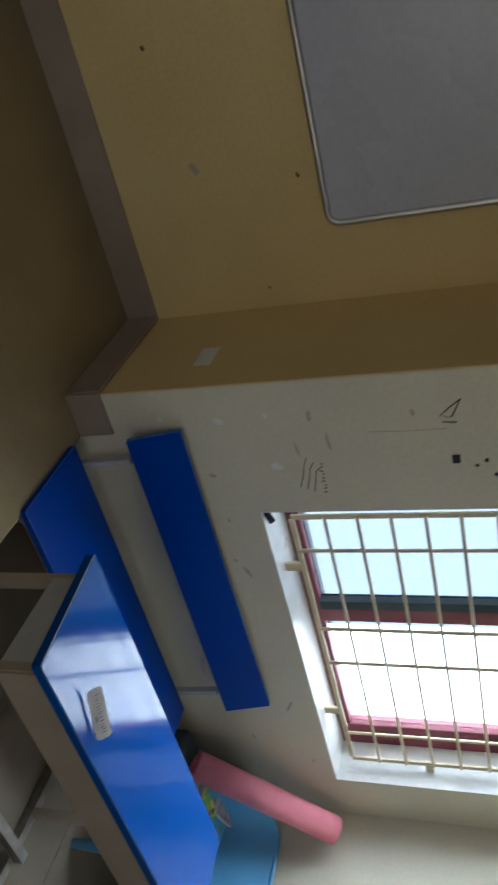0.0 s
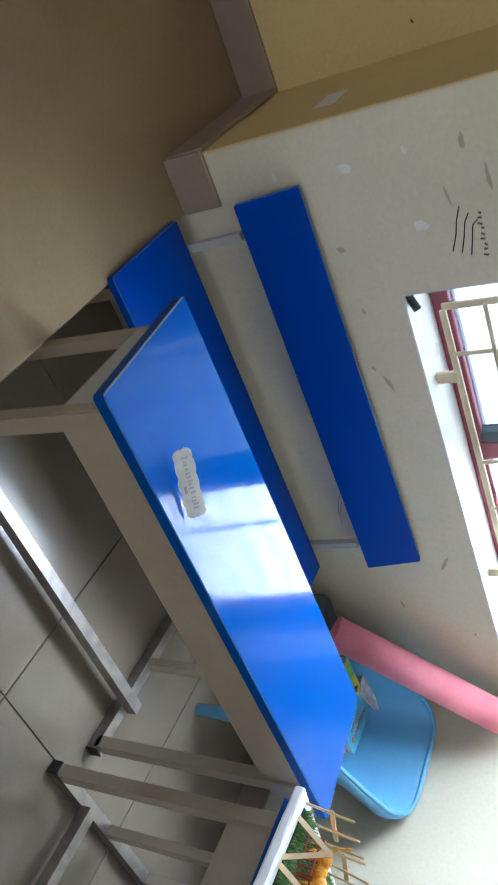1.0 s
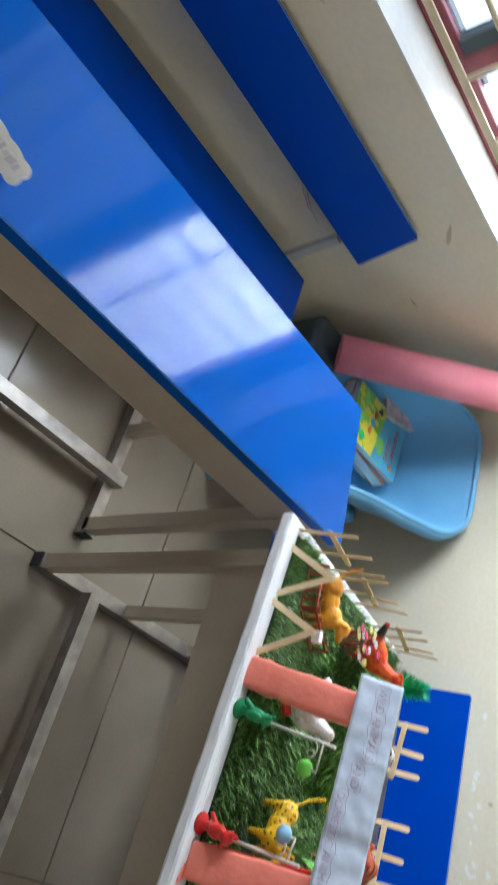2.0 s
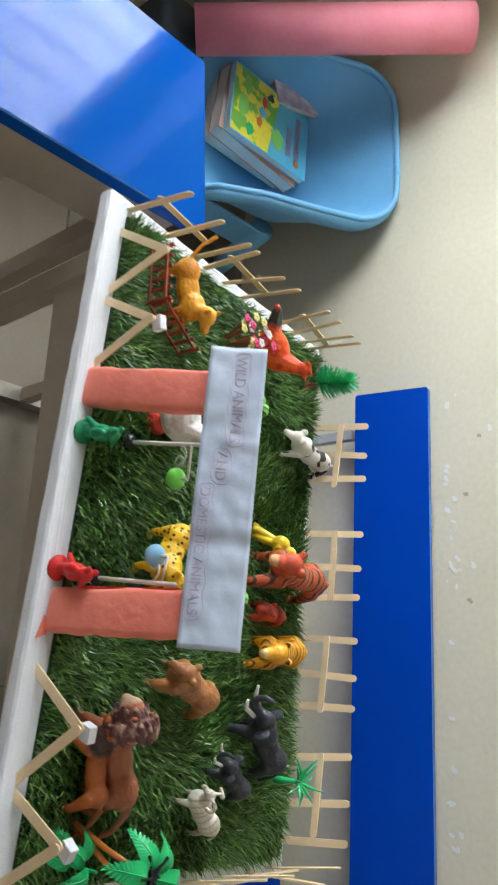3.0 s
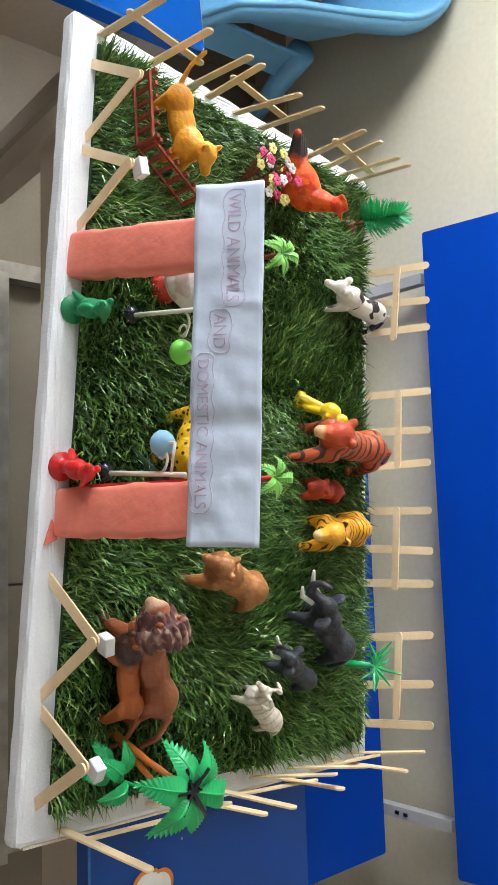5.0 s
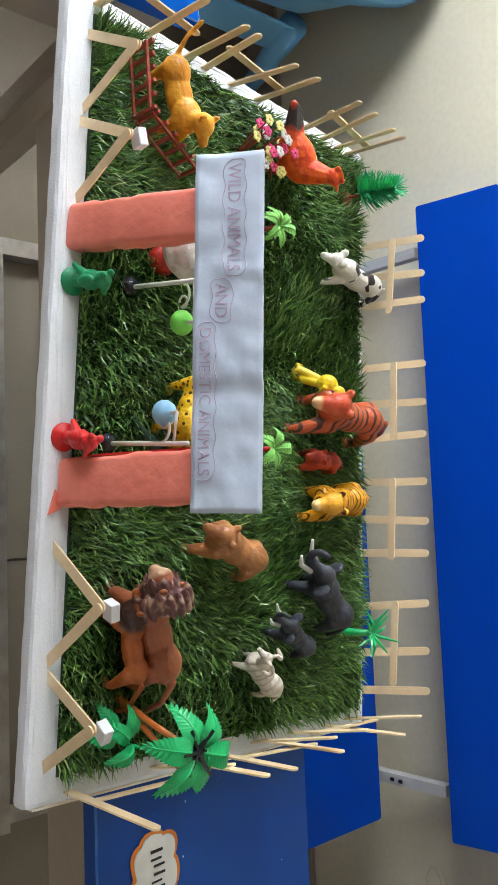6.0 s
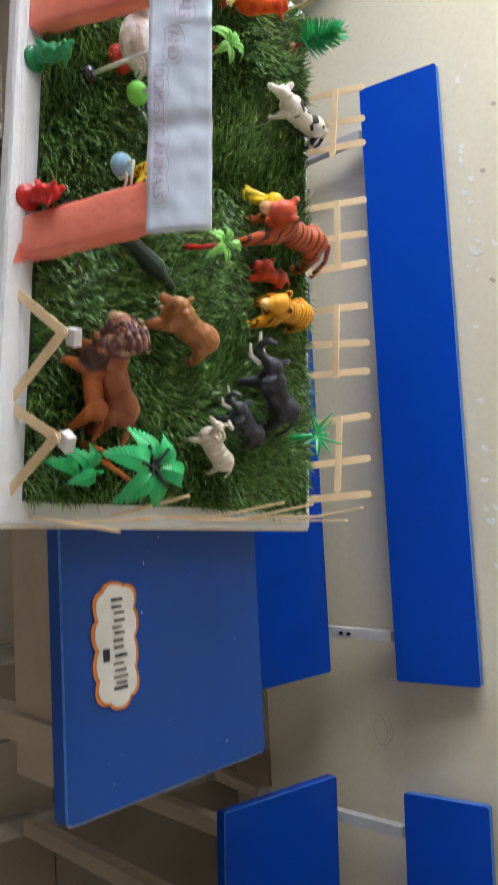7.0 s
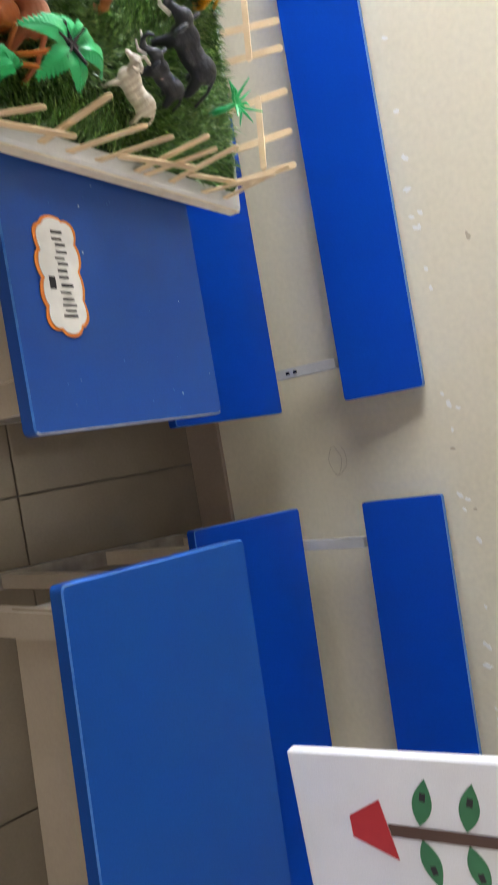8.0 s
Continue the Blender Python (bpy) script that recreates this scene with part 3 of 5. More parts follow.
def desk(m, label, top_mat, edge="worn", slots=False):
    """A two-seat desk: x along it, y from its front edge to the wall behind its back rest."""
    d = thing("school_desk", m, label, "school desk", "blue school desks")
    z = DESK_Z
    bm = prism(bmesh.new(), rounded(LEN, 0.327, 0.008, 4), -0.022, 0)
    es = [e for e in bm.edges if all(abs(v.co.z) < 1e-5 for v in e.verts)]
    r = bmesh.ops.bevel(bm, geom=es, offset=0.002, segments=1, affect="EDGES")
    for f in r["faces"]:
        f.material_index = 2 if f.calc_center_median().y < 0.004 or edge != "worn" else 1
    part("desktop", bm, [top_mat, edge, "edge_blue"], d, "blue laminate top with worn pale edges", at=pose(0, 0, z, -SLOPE))
    part("front_panel", B(0.03, LEN - 0.03, 0.012, 0.016, z - 0.135, z - 0.026, 0.001), "frame", d, "beige steel front panel")
    bm = B(0.035, LEN - 0.035, 0.02, 0.28, z - 0.132, z - 0.129)
    box(bm, 0.035, 0.038, 0.02, 0.28, z - 0.128, z - 0.056)
    box(bm, LEN - 0.038, LEN - 0.035, 0.02, 0.28, z - 0.128, z - 0.056)
    part("book_tray", bm, "frame_grey", d, "grey sheet-steel book tray")
    for x in (0.05, LEN - 0.085):
        part("front_leg", tube(bmesh.new(), [(x, 0.022, 0.02), (x, 0.022, z - 0.026)], 0.016, square=True), "frame", d)
        part("rear_leg", tube(bmesh.new(), [(x, 0.285, 0.035), (x, 0.285, z - 0.054)], 0.013, square=True), "frame", d)
        part("top_bearer", tube(bmesh.new(), [(x, 0.04, z - 0.039), (x, 0.272, z - 0.063)], 0.012, square=True), "frame", d)
        part("skid", tube(bmesh.new(), [(x, 0.0, 0.018), (x, 0.745, 0.018)], 0.016, square=True), "steel", d, "scuffed steel floor rail")
        part("seat_leg", tube(bmesh.new(), [(x, 0.53, 0.035), (x, 0.53, 0.325)], 0.014, square=True), "frame", d)
        part("seat_bearer", tube(bmesh.new(), [(x, 0.50, 0.329), (x, 0.765, 0.329)], 0.012, square=True), "frame", d)
        bm = bmesh.new()
        tube(bm, [(x + (0.03 if x < 0.5 else 0.007), 0.790, 0.12), (x + (0.03 if x < 0.5 else 0.007), 0.794, 0.36), (x + (0.03 if x < 0.5 else 0.007), 0.806, 0.50)], 0.010, square=True)
        up = part("back_upright", bm, "frame_grey", d, "grey steel upright")
        part("brace", tube(bmesh.new(), [(x, 0.745, 0.02), (x + (0.03 if x < 0.5 else 0.007), 0.783, 0.13)], 0.012, square=True), "frame", d)
        xo = x + (0.03 if x < 0.5 else 0.007)
        for k in (0.382, 0.402) if slots and x > 0.5 else ():
            part("slot", B(xo - 0.003, xo + 0.003, 0.7835, 0.786, k, k + 0.008), "black_plastic", up)
        part("foot_cap", B(x - 0.0165, x + 0.0165, -0.004, 0.001, 0.001, 0.0345, 0.001), "rubber", d)
    part("foot_rail", tube(bmesh.new(), [(0.066, 0.15, 0.05), (LEN - 0.066, 0.15, 0.05)], 0.016, square=True), "steel", d, "scuffed steel foot rail")
    part("seat_rail", tube(bmesh.new(), [(0.064, 0.55, 0.318), (LEN - 0.064, 0.55, 0.318)], 0.011, square=True), "frame", d)
    bm = prism(bmesh.new(), rounded(LEN, 0.298, 0.006, 3, 0, 0.480), 0.341, 0.361)
    es = [e for e in bm.edges if all(abs(v.co.z - 0.361) < 1e-5 for v in e.verts)]
    r = bmesh.ops.bevel(bm, geom=es, offset=0.0016, segments=1, affect="EDGES")
    for f in r["faces"]:
        f.material_index = 1
    part("seat", bm, ["blue_seat", "edge_blue"], d, "blue laminate seat board")
    bm = prism(bmesh.new(), rounded(LEN, 0.158, 0.005, 3), 0, 0.016)
    lean = Matrix.Translation((0, 0.781, 0.520)) @ pose(0, 0, 0, 77) @ Matrix.Translation((0, 0, -0.016))
    bm.normal_update()
    for f in bm.faces:
        if abs(f.normal.z) < 0.5:
            f.material_index = 1
    part("backrest", bm, ["blue_seat", "edge_blue"], d, "blue laminate back board with a lighter edge", at=lean)
    return d


DESK1 = pose(0.832, -1.803, 0, 0, 0, 90)
DESK2 = pose(0.8875, -0.821, 0)
DESK3 = pose(2.211, -0.822, 0, 0, 0, -2.4)
desk(DESK1, "blue laminate two-seat school desk with beige steel frame", "blue")
desk_b = desk(DESK2, "blue two-seat school desk holding a toy farm model", "blue_matt", slots=True)
desk(DESK3, "blue two-seat school desk with a foam poster on it", "blue_satin", "blue_satin")
desk_b_top = [c for c in desk_b.children if c.name.startswith("desktop")][0]
rng = random.Random(77)
for k in range(24):
    r = 0.0006 + 0.0013 * rng.random() ** 2
    cx, cy = rng.uniform(0.84, 1.145), rng.uniform(0.05, 0.318)
    part("scuff_mark", prism(bmesh.new(), blob(r, 900 + k, 0.35 + 0.5 * rng.random(), 7), 0.0, 0.0003), "edge_blue" if k % 3 else "worn", desk_b_top, at=pose(cx, cy, 0, 0, 0, 60 * rng.random()))


# ---- name cards ----
def cloud(w, h, lobes=10):
    """The scalloped outline of a cloud-shaped card."""
    base = rounded(w * 0.92, h * 0.84, h * 0.34, 8, -w * 0.46, -h * 0.42)
    run = [0.0]
    for p, q in zip(base, base[1:] + base[:1]):
        run.append(run[-1] + math.dist(p, q))
    pts = []
    n = 20 * lobes
    i = 0
    for k in range(n):
        at = run[-1] * k / n
        while run[i + 1] < at:
            i += 1
        p, q = base[i], base[(i + 1) % len(base)]
        f = (at - run[i]) / max(1e-9, run[i + 1] - run[i])
        x, y = p[0] + (q[0] - p[0]) * f, p[1] + (q[1] - p[1]) * f
        out = Vector((x / w, y / h)).normalized()
        bulge = abs(math.sin(math.pi * lobes * k / n + 0.5)) ** 0.7 * (0.9 + 0.25 * math.sin(1.7 * (lobes * k // n)))
        pts.append((x + out.x * h * 0.09 * bulge, y + out.y * h * 0.09 * bulge))
    return pts


def name_card(m, w, h, curl, label, edge="orange_ink", ink="black_ink"):
    c = thing("name_card", m, label, "paper card", "name cards")
    for nm, k, z0, mt in (("border", 1.0, 0.0, edge), ("face", 0.90, 0.0011, "card")):
        bm = prism(bmesh.new(), [(x * (k if nm == "border" else 1 - (1 - k) * 0.5), y * (1 if nm == "border" else 0.86)) for x, y in cloud(w, h)], z0, z0 + 0.0009)
        for v in bm.verts:
            v.co.z += curl * (v.co.x / (w / 2)) ** 2 + curl * 0.3 * (v.co.y / h)
        part(nm, bm, mt, c)
    rng = random.Random(int(w * 1e4))
    x = -w * 0.36
    while x < w * 0.36:
        ww = w * (0.014 + 0.012 * rng.random())
        bm = B(x, x + ww, -h * (0.04 + 0.07 * rng.random()), h * (0.10 + 0.12 * rng.random()), 0.0026, 0.0031)
        for v in bm.verts:
            v.co.z += curl * (v.co.x / (w / 2)) ** 2 + curl * 0.3 * (v.co.y / h)
        part("writing_bar", bm, ink, c)
        x += ww + w * (0.022 + 0.026 * rng.random())
    part("writing_bar", B(w * 0.02, w * 0.12, -h * 0.3, -h * 0.17, 0.0026, 0.0031), ink, c)
    return c


name_card(pose(1.858, -0.748, desk_top(0.073) + 0.001, -SLOPE, 0, 0), 0.146, 0.068, 0.0, "white cloud-shaped card with orange border and black writing")
name_card(pose(0.759, -1.569, desk_top(0.068) + 0.016, 38, 0, 73), 0.132, 0.038, 0.0, "curled white cloud-shaped card standing on a desk", "card", "faint_ink")

# ---- foam poster ----
poster = thing("foam_poster", pose(2.536, -0.488, desk_top(0.325) + 0.004, 78, 0, 2), "white styrofoam poster with a paper plant in a red pot", "poster")
part("sheet", B(0, 0.62, 0, 0.48, -0.022, 0, 0.003), "foam_smooth", poster)
part("paper_pot", prism(bmesh.new(), [(0.087, 0.083), (0.117, 0.083), (0.144, 0.146), (0.061, 0.131)], 0.0005, 0.0015), "red_paper", poster, "red paper pot", at=pose(0, 0, 0))
part("paper_stem", prism(bmesh.new(), [(0.094, 0.138), (0.111, 0.141), (0.116, 0.46), (0.100, 0.46)], 0.0005, 0.0015), "brown_paper", poster, "brown paper stem")


def leaf_outline(length, width, n=9):
    a = [(length * k / n, width * math.sin(math.pi * (k / n) ** 0.9) * 0.5) for k in range(n + 1)]
    return a + [(x, -y) for x, y in a[-2:0:-1]]


for k, yy in enumerate((0.184, 0.247, 0.310, 0.373)):
    for s in (-1, 1):
        lf = part("paper_leaf", prism(bmesh.new(), leaf_outline(0.068, 0.027), 0.0005, 0.0014), "leaf_paper", poster)
        part("ink_mark", B(0.036, 0.048, -0.004, 0.004, 0.0015, 0.0018), "black_ink", lf)
        lf.matrix_local = pose(0.102 + 0.03 * (yy - 0.188) + s * 0.009, yy, 0, 0, 0, 12 if s > 0 else 165)

# ---- chair with books, pink roll, bag ----
chair = thing("plastic_chair", pose(0.285, -0.232, 0, 0, 0, 2) @ Matrix.Diagonal((1.02, 1.08, 0.96, 1)), "sky blue moulded plastic child's chair beside the desks", "chair")


# the line of the side walls' rim, from the seat's front to the top of the back
RIM_Y = (-0.172, -0.125, -0.04, 0.06, 0.145, 0.212)
RIM_Z = (0.30, 0.405, 0.470, 0.520, 0.572, 0.620)


def chair_shell():
    """Seat, back and low curled sides as one moulded sheet; x across, y to the back."""
    bm = bmesh.new()
    nu, nv = 24, 30
    grid = []
    for j in range(nv + 1):
        t = j / nv
        row = []
        for i in range(nu + 1):
            s = i / nu * 2 - 1
            if t < 0.5:
                a = t / 0.5
                y, z = -0.17 + 0.30 * a, 0.30 - 0.02 * a
            else:
                a = (t - 0.5) / 0.5
                y, z = 0.13 + 0.085 * a, 0.28 + 0.345 * a
            bend = math.exp(-((t - 0.5) / 0.09) ** 2)
            y -= 0.012 * bend
            z += 0.014 * bend
            half = 0.19 + 0.012 * t
            top = max(0.0, (t - 0.74) / 0.26)
            half *= 1 - 0.34 * top ** 3
            x = s * half
            side = abs(s) ** 4.5
            k = min(int(t * 5), 4)
            f = t * 5 - k
            f = f * f * (3 - 2 * f) * 0.4 + f * 0.6
            y += (RIM_Y[k] + (RIM_Y[k + 1] - RIM_Y[k]) * f - y) * side
            z += (RIM_Z[k] + (RIM_Z[k + 1] - RIM_Z[k]) * f - z) * side
            if t < 0.08:
                z -= 0.03 * (1 - t / 0.08) ** 2
            row.append(bm.verts.new((x, y, z)))
        grid.append(row)
    for j in range(nv):
        for i in range(nu):
            bm.faces.new((grid[j][i], grid[j][i + 1], grid[j + 1][i + 1], grid[j + 1][i]))
    return bm


shell = part("shell", chair_shell(), "plastic_blue", chair, "moulded blue seat and back", smooth=True)
sol = shell.modifiers.new("thickness", "SOLIDIFY")
sol.thickness, sol.offset = 0.011, -1
sub = shell.modifiers.new("smooth", "SUBSURF")
sub.levels = sub.render_levels = 1


def shell_edge():
    """The thick rolled rim that follows the sides and top of the shell."""
    src = shell.data.vertices
    nu, nv = 24, 30
    ids = [j * (nu + 1) for j in range(nv + 1)] + [nv * (nu + 1) + i for i in range(1, nu + 1)] + [j * (nu + 1) + nu for j in range(nv - 1, -1, -1)]
    return tube(bmesh.new(), [src[k].co for k in ids], 0.0075, 8)




def turned_lip():
    """The rim's outer side, turned down over the edge of the shell."""
    src = shell.data.vertices
    nu, nv = 24, 30
    ids = [j * (nu + 1) for j in range(nv + 1)] + [nv * (nu + 1) + i for i in range(1, nu + 1)] + [j * (nu + 1) + nu for j in range(nv - 1, -1, -1)]
    bm = bmesh.new()
    rows = []
    for k, i in enumerate(ids):
        c = src[i].co
        back = max(0.0, 1 - abs(k - len(ids) / 2) / (len(ids) * 0.22))
        out = Vector((0 if abs(c.x) < 0.05 else math.copysign(1 - 0.6 * back, c.x), back, 0)).normalized() if abs(c.x) > 0.01 or back else Vector((0, 1, 0))
        drop = 0.034 * (1 - 0.5 * back) * min(1.0, 0.3 + k / 6, 0.3 + (len(ids) - 1 - k) / 6)
        rows.append([bm.verts.new(c + out * a + Vector((0, 0, -drop * b))) for a, b in ((0.0, -0.06), (0.011, 0.02), (0.017, 0.35), (0.020, 1.0), (0.012, 1.0), (0.008, 0.3))])
    for p, q in zip(rows, rows[1:]):
        for a in range(6):
            b = (a + 1) % 6
            bm.faces.new((p[a], p[b], q[b], q[a]))
    bm.faces.new(rows[0][::-1])
    bm.faces.new(rows[-1])
    return bm


part("turned_lip", turned_lip(), "plastic_blue", chair, "broad lip turned down round the shell", smooth=True)
part("rolled_rim", shell_edge(), "plastic_blue", chair, "thick rolled edge", smooth=True)
for s in (-1, 1):
    part("front_leg", tube(bmesh.new(), [(s * 0.145, -0.13, 0.29), (s * 0.165, -0.165, 0.0)], 0.022, 12, radii=[0.03, 0.016]), "plastic_blue", chair, smooth=True)
    part("rear_leg", tube(bmesh.new(), [(s * 0.14, 0.12, 0.29), (s * 0.165, 0.19, 0.0)], 0.022, 12, radii=[0.03, 0.016]), "plastic_blue", chair, smooth=True)
    part("apron", B(s * 0.15 - 0.004, s * 0.15 + 0.004, -0.13, 0.12, 0.20, 0.292, 0.003), "plastic_blue", chair)


def book(name, m, w, h, t, cover, label, cat="book"):
    b = thing(name, m, label, cat, "books on the chair")
    part("page_block", B(0.003, w - 0.002, 0.002, h - 0.002, 0.001, t - 0.001), "page", b)
    bm = B(0, w, 0, h, t - 0.001, t + 0.0006)
    box(bm, 0, w, 0, h, -0.0006, 0.001)
    box(bm, -0.001, 0.002, 0, h, -0.0006, t + 0.0006)
    part("cover", bm, cover, b)
    return b


STACK = pose(0.278, -0.212, 0.285, 0, 0, -6) @ pose(-0.13, -0.122, 0)
book("book", STACK @ pose(-0.02, 0.0, 0.0, 4, 0, 3), 0.19, 0.25, 0.036, "cover_teal", "teal covered book lying on the chair")
book("book", STACK @ pose(-0.01, 0.0, 0.040, 4, 0, -2), 0.19, 0.25, 0.034, "cover_orange", "orange covered book lying on the chair")
bk = book("book", STACK @ pose(0.0, -0.005, 0.078, 4, 0, 3), 0.185, 0.25, 0.016, "cover_blue", "children's textbook with yellow and blue picture cover")
part("picture", prism(bmesh.new(), [(0.004, 0.004), (0.181, 0.004), (0.181, 0.12), (0.004, 0.15)], 0.0168, 0.0172), "cover_yellow", bk, "yellow and green printed picture")
lettering("ENVIRONMENTAL", 0.024, "red_paper", bk, pose(0.03, 0.205, 0.0172), width=0.13)
lettering("STUDIES", 0.022, "red_paper", bk, pose(0.07, 0.178, 0.0172), width=0.08)
for k, (px, py, pr, mt, sq) in enumerate(((0.03, 0.118, 0.012, "slate", 1.0), (0.055, 0.100, 0.016, "red_plastic", 0.6), (0.085, 0.095, 0.014, "cover_blue", 0.9), (0.115, 0.088, 0.016, "orange_plastic", 0.6), (0.04, 0.045, 0.026, "light_green", 0.5), (0.10, 0.035, 0.036, "light_green", 0.45), (0.15, 0.06, 0.02, "green_plastic", 0.7), (0.16, 0.215, 0.009, "orange_ink", 1.0))):
    part("printed_shape", prism(bmesh.new(), blob(pr, 700 + k, sq), 0.0174, 0.0177 + 0.0001 * k), mt, bk, at=pose(px, py, 0))
part("printed_tree", prism(bmesh.new(), blob(0.028, 5, 0.9), 0.0174, 0.0178), "light_green", bk, at=pose(0.125, 0.145, 0))
book("notebook", STACK @ pose(-0.075, 0.11, 0.085, 12, -8, 14), 0.10, 0.13, 0.012, "cover_mauve", "mauve printed notebook under the textbook")

roll_a, roll_b = Vector((0.140, -0.447, 0.372)), Vector((0.092, -0.036, 0.812))
d = roll_b - roll_a
roll = thing("foam_roll", Matrix.Translation(roll_a) @ d.to_track_quat("Z", "Y").to_matrix().to_4x4(), "pink rolled foam sheet leaning into the corner", "foam roll")


def rolled(r0, turns, length, thick, r_step):
    """A sheet rolled up along z."""
    bm = bmesh.new()
    n = int(turns * 40)
    rows = []
    for k in range(n + 1):
        a = 2 * math.pi * turns * k / n
        r = r0 - r_step * k / n
        rows.append([bm.verts.new((math.cos(a) * q, math.sin(a) * q, z)) for q in (r, r - thick) for z in (0, length)])
    for a, b in zip(rows, rows[1:]):
        for i, j in ((0, 1), (1, 3), (3, 2), (2, 0)):
            bm.faces.new((a[i], a[j], b[j], b[i]))
    bm.faces.new((rows[0][0], rows[0][1], rows[0][3], rows[0][2]))
    bm.faces.new((rows[-1][0], rows[-1][1], rows[-1][3], rows[-1][2]))
    return bm


part("outer_sheet", rolled(0.054, 1.15, d.length, 0.004, 0.006), "pink", roll, smooth=True)
part("inner_sheet", rolled(0.0428, 1.9, d.length - 0.004, 0.0035, 0.012), "pink", roll, smooth=True, at=pose(0, 0, 0.002))

bag = thing("cloth_bag", pose(0.10, -0.46, 0), "dark slate cloth bag standing on the floor", "bag")
bm = B(-0.07, 0.05, -0.05, 0.09, 0, 0.34, 0.025, 3)
part("bag_body", bm, "slate", bag, smooth=True)

# ---- foam base with grass ----
UL, VL = 0.850, 0.520
SKEW = 0.012          # the sheet is cut narrower towards its back
BOARD_T = 0.024
BOARD = pose(0.868, -0.845, desk_top(-0.845 + 0.821) + BOARD_T + 0.0005, -SLOPE) @ pose(0, 0, 0, 0, 0, -4.6)
# the toys stand by a plan of their own, which is laid on the board here
TOY = 1.035
PLAN = Matrix.Translation((1.357, -0.693, 0)) @ pose(0, 0, 0, 0, 0, -0.6) @ Matrix.Diagonal((1.012, 1.02, 1, 1)) @ Matrix.Translation((-1.362, 0.701, 0))
model = thing("toy_farm_base", BOARD, "white styrofoam sheet covered with artificial grass on a desk", "model base")


def top(x, y):
    """The height of the foam's upper side at a place."""
    n = BOARD.to_3x3() @ Vector((0, 0, 1))
    o = BOARD.translation
    return o.z - (n.x * (x - o.x) + n.y * (y - o.y)) / n.z


def laid(x, y):
    """A place of the plan, on the board."""
    q = PLAN @ Vector((x, y, 0))
    return q.x, q.y


def on_board(x, y, turn=0.0, up=0.004, tip=0.0):
    x, y = laid(x, y)
    return Matrix.Translation((x, y, top(x, y) + up)) @ pose(0, 0, 0, -SLOPE) @ pose(0, 0, 0, 0, 0, turn - 0.6) @ pose(0, 0, 0, 0, tip) @ Matrix.Scale(TOY, 4)


def skewed(bm):
    """Draws the far end in towards the back."""
    for v in bm.verts:
        if v.co.x > UL / 2:
            v.co.x -= SKEW * v.co.y / VL
    return bm


bm = B(0, UL, 0, VL, -BOARD_T, 0, 0.006, 2)
rng = random.Random(4)
bmesh.ops.subdivide_edges(bm, edges=[e for e in bm.edges if e.calc_length() > 0.3], cuts=40)
for v in bm.verts:
    if v.co.y < 0.008 or v.co.x < 0.008:
        v.co += Vector((rng.uniform(-1, 1), rng.uniform(-1, 1), rng.uniform(-1, 1))) * 0.0006
skewed(bm)
part("foam_sheet", bm, "foam", model, "white styrofoam sheet with crumbly edges")
part("cut_edge", skewed(B(UL - 0.001, UL + 0.0015, 0.01, VL - 0.005, -BOARD_T + 0.004, -0.002)), "foam_cut", model, "yellowed cut edge with glue")
GU0, GU1, GV0, GV1 = 0.028, 0.824, 0.032, 0.504
part("grass_mat", skewed(B(GU0, GU1, GV0, GV1, 0.0, 0.003)), "grass_mat", model, "dark green woven backing")


def grass_blades():
    rng = np.random.default_rng(7)
    n = 52000
    v = GV0 + (GV1 - GV0) * rng.random(n)
    u = GU0 + (GU1 - GU0 - SKEW * v / VL) * rng.random(n)
    h = 0.009 + 0.012 * rng.random(n) ** 1.3
    flow = 1.5 * np.sin(u * 11 + 1.3) + 1.2 * np.cos(v * 13 - u * 7) + 0.8 * np.sin(u * 31 + v * 23)
    ang = flow + rng.normal(0, 0.8, n)
    lean = (0.35 + 0.6 * rng.random(n)) * h * 1.3
    w = 0.0008 + 0.0008 * rng.random(n)
    face = rng.random(n) * math.pi
    dx, dy = np.cos(ang), np.sin(ang)
    sx, sy = np.cos(face) * w, np.sin(face) * w
    z0 = np.full(n, 0.002)
    cols = []
    for a, hh, ww in ((0.0, 0.0, 1.0), (0.35, 0.6, 0.85)):
        px, py, pz = u + dx * lean * a, v + dy * lean * a, z0 + h * hh
        cols.append(np.stack([px - sx * ww, py - sy * ww, pz], 1))
        cols.append(np.stack([px + sx * ww, py + sy * ww, pz], 1))
    cols.append(np.stack([u + dx * lean, v + dy * lean, z0 + h], 1))
    verts = np.stack(cols, 1).reshape(-1, 3)
    base = np.arange(n)[:, None] * 5
    quads = (base + np.array([[0, 1, 3, 2]])).tolist()
    tris = (base + np.array([[2, 3, 4]])).tolist()
    me = bpy.data.meshes.new("grass")
    me.from_pydata(verts.tolist(), [], quads + tris)
    me.materials.append(M["grass"])
    return me


grass = new("artificial_grass", grass_blades())
grass.parent = model
tagged(grass, "short dark green artificial grass blades", kind="stuff")


# ---- craft-stick fences ----
def stick_mesh(length=0.115, width=0.0106, thick=0.002):
    bm = prism(bmesh.new(), rounded(width, length, width * 0.49, 4, -width / 2, 0), -thick / 2, thick / 2)
    return finish(bm, "craft_stick", "stick")


STICK = stick_mesh()
STICK_LEN = 0.115


def stick(parent, p0, p1, face, inv):
    """A craft stick that starts at p0 and points to p1, its broad side towards face."""
    p0, p1 = Vector(p0), Vector(p1)
    y = (p1 - p0).normalized()
    x = y.cross(Vector(face)).normalized()
    z = x.cross(y)
    m = Matrix((x, y, z)).transposed().to_4x4()
    m.translation = p0
    ob = new("craft_stick", STICK)
    ob.parent = parent
    ob.matrix_local = inv @ m
    return ob


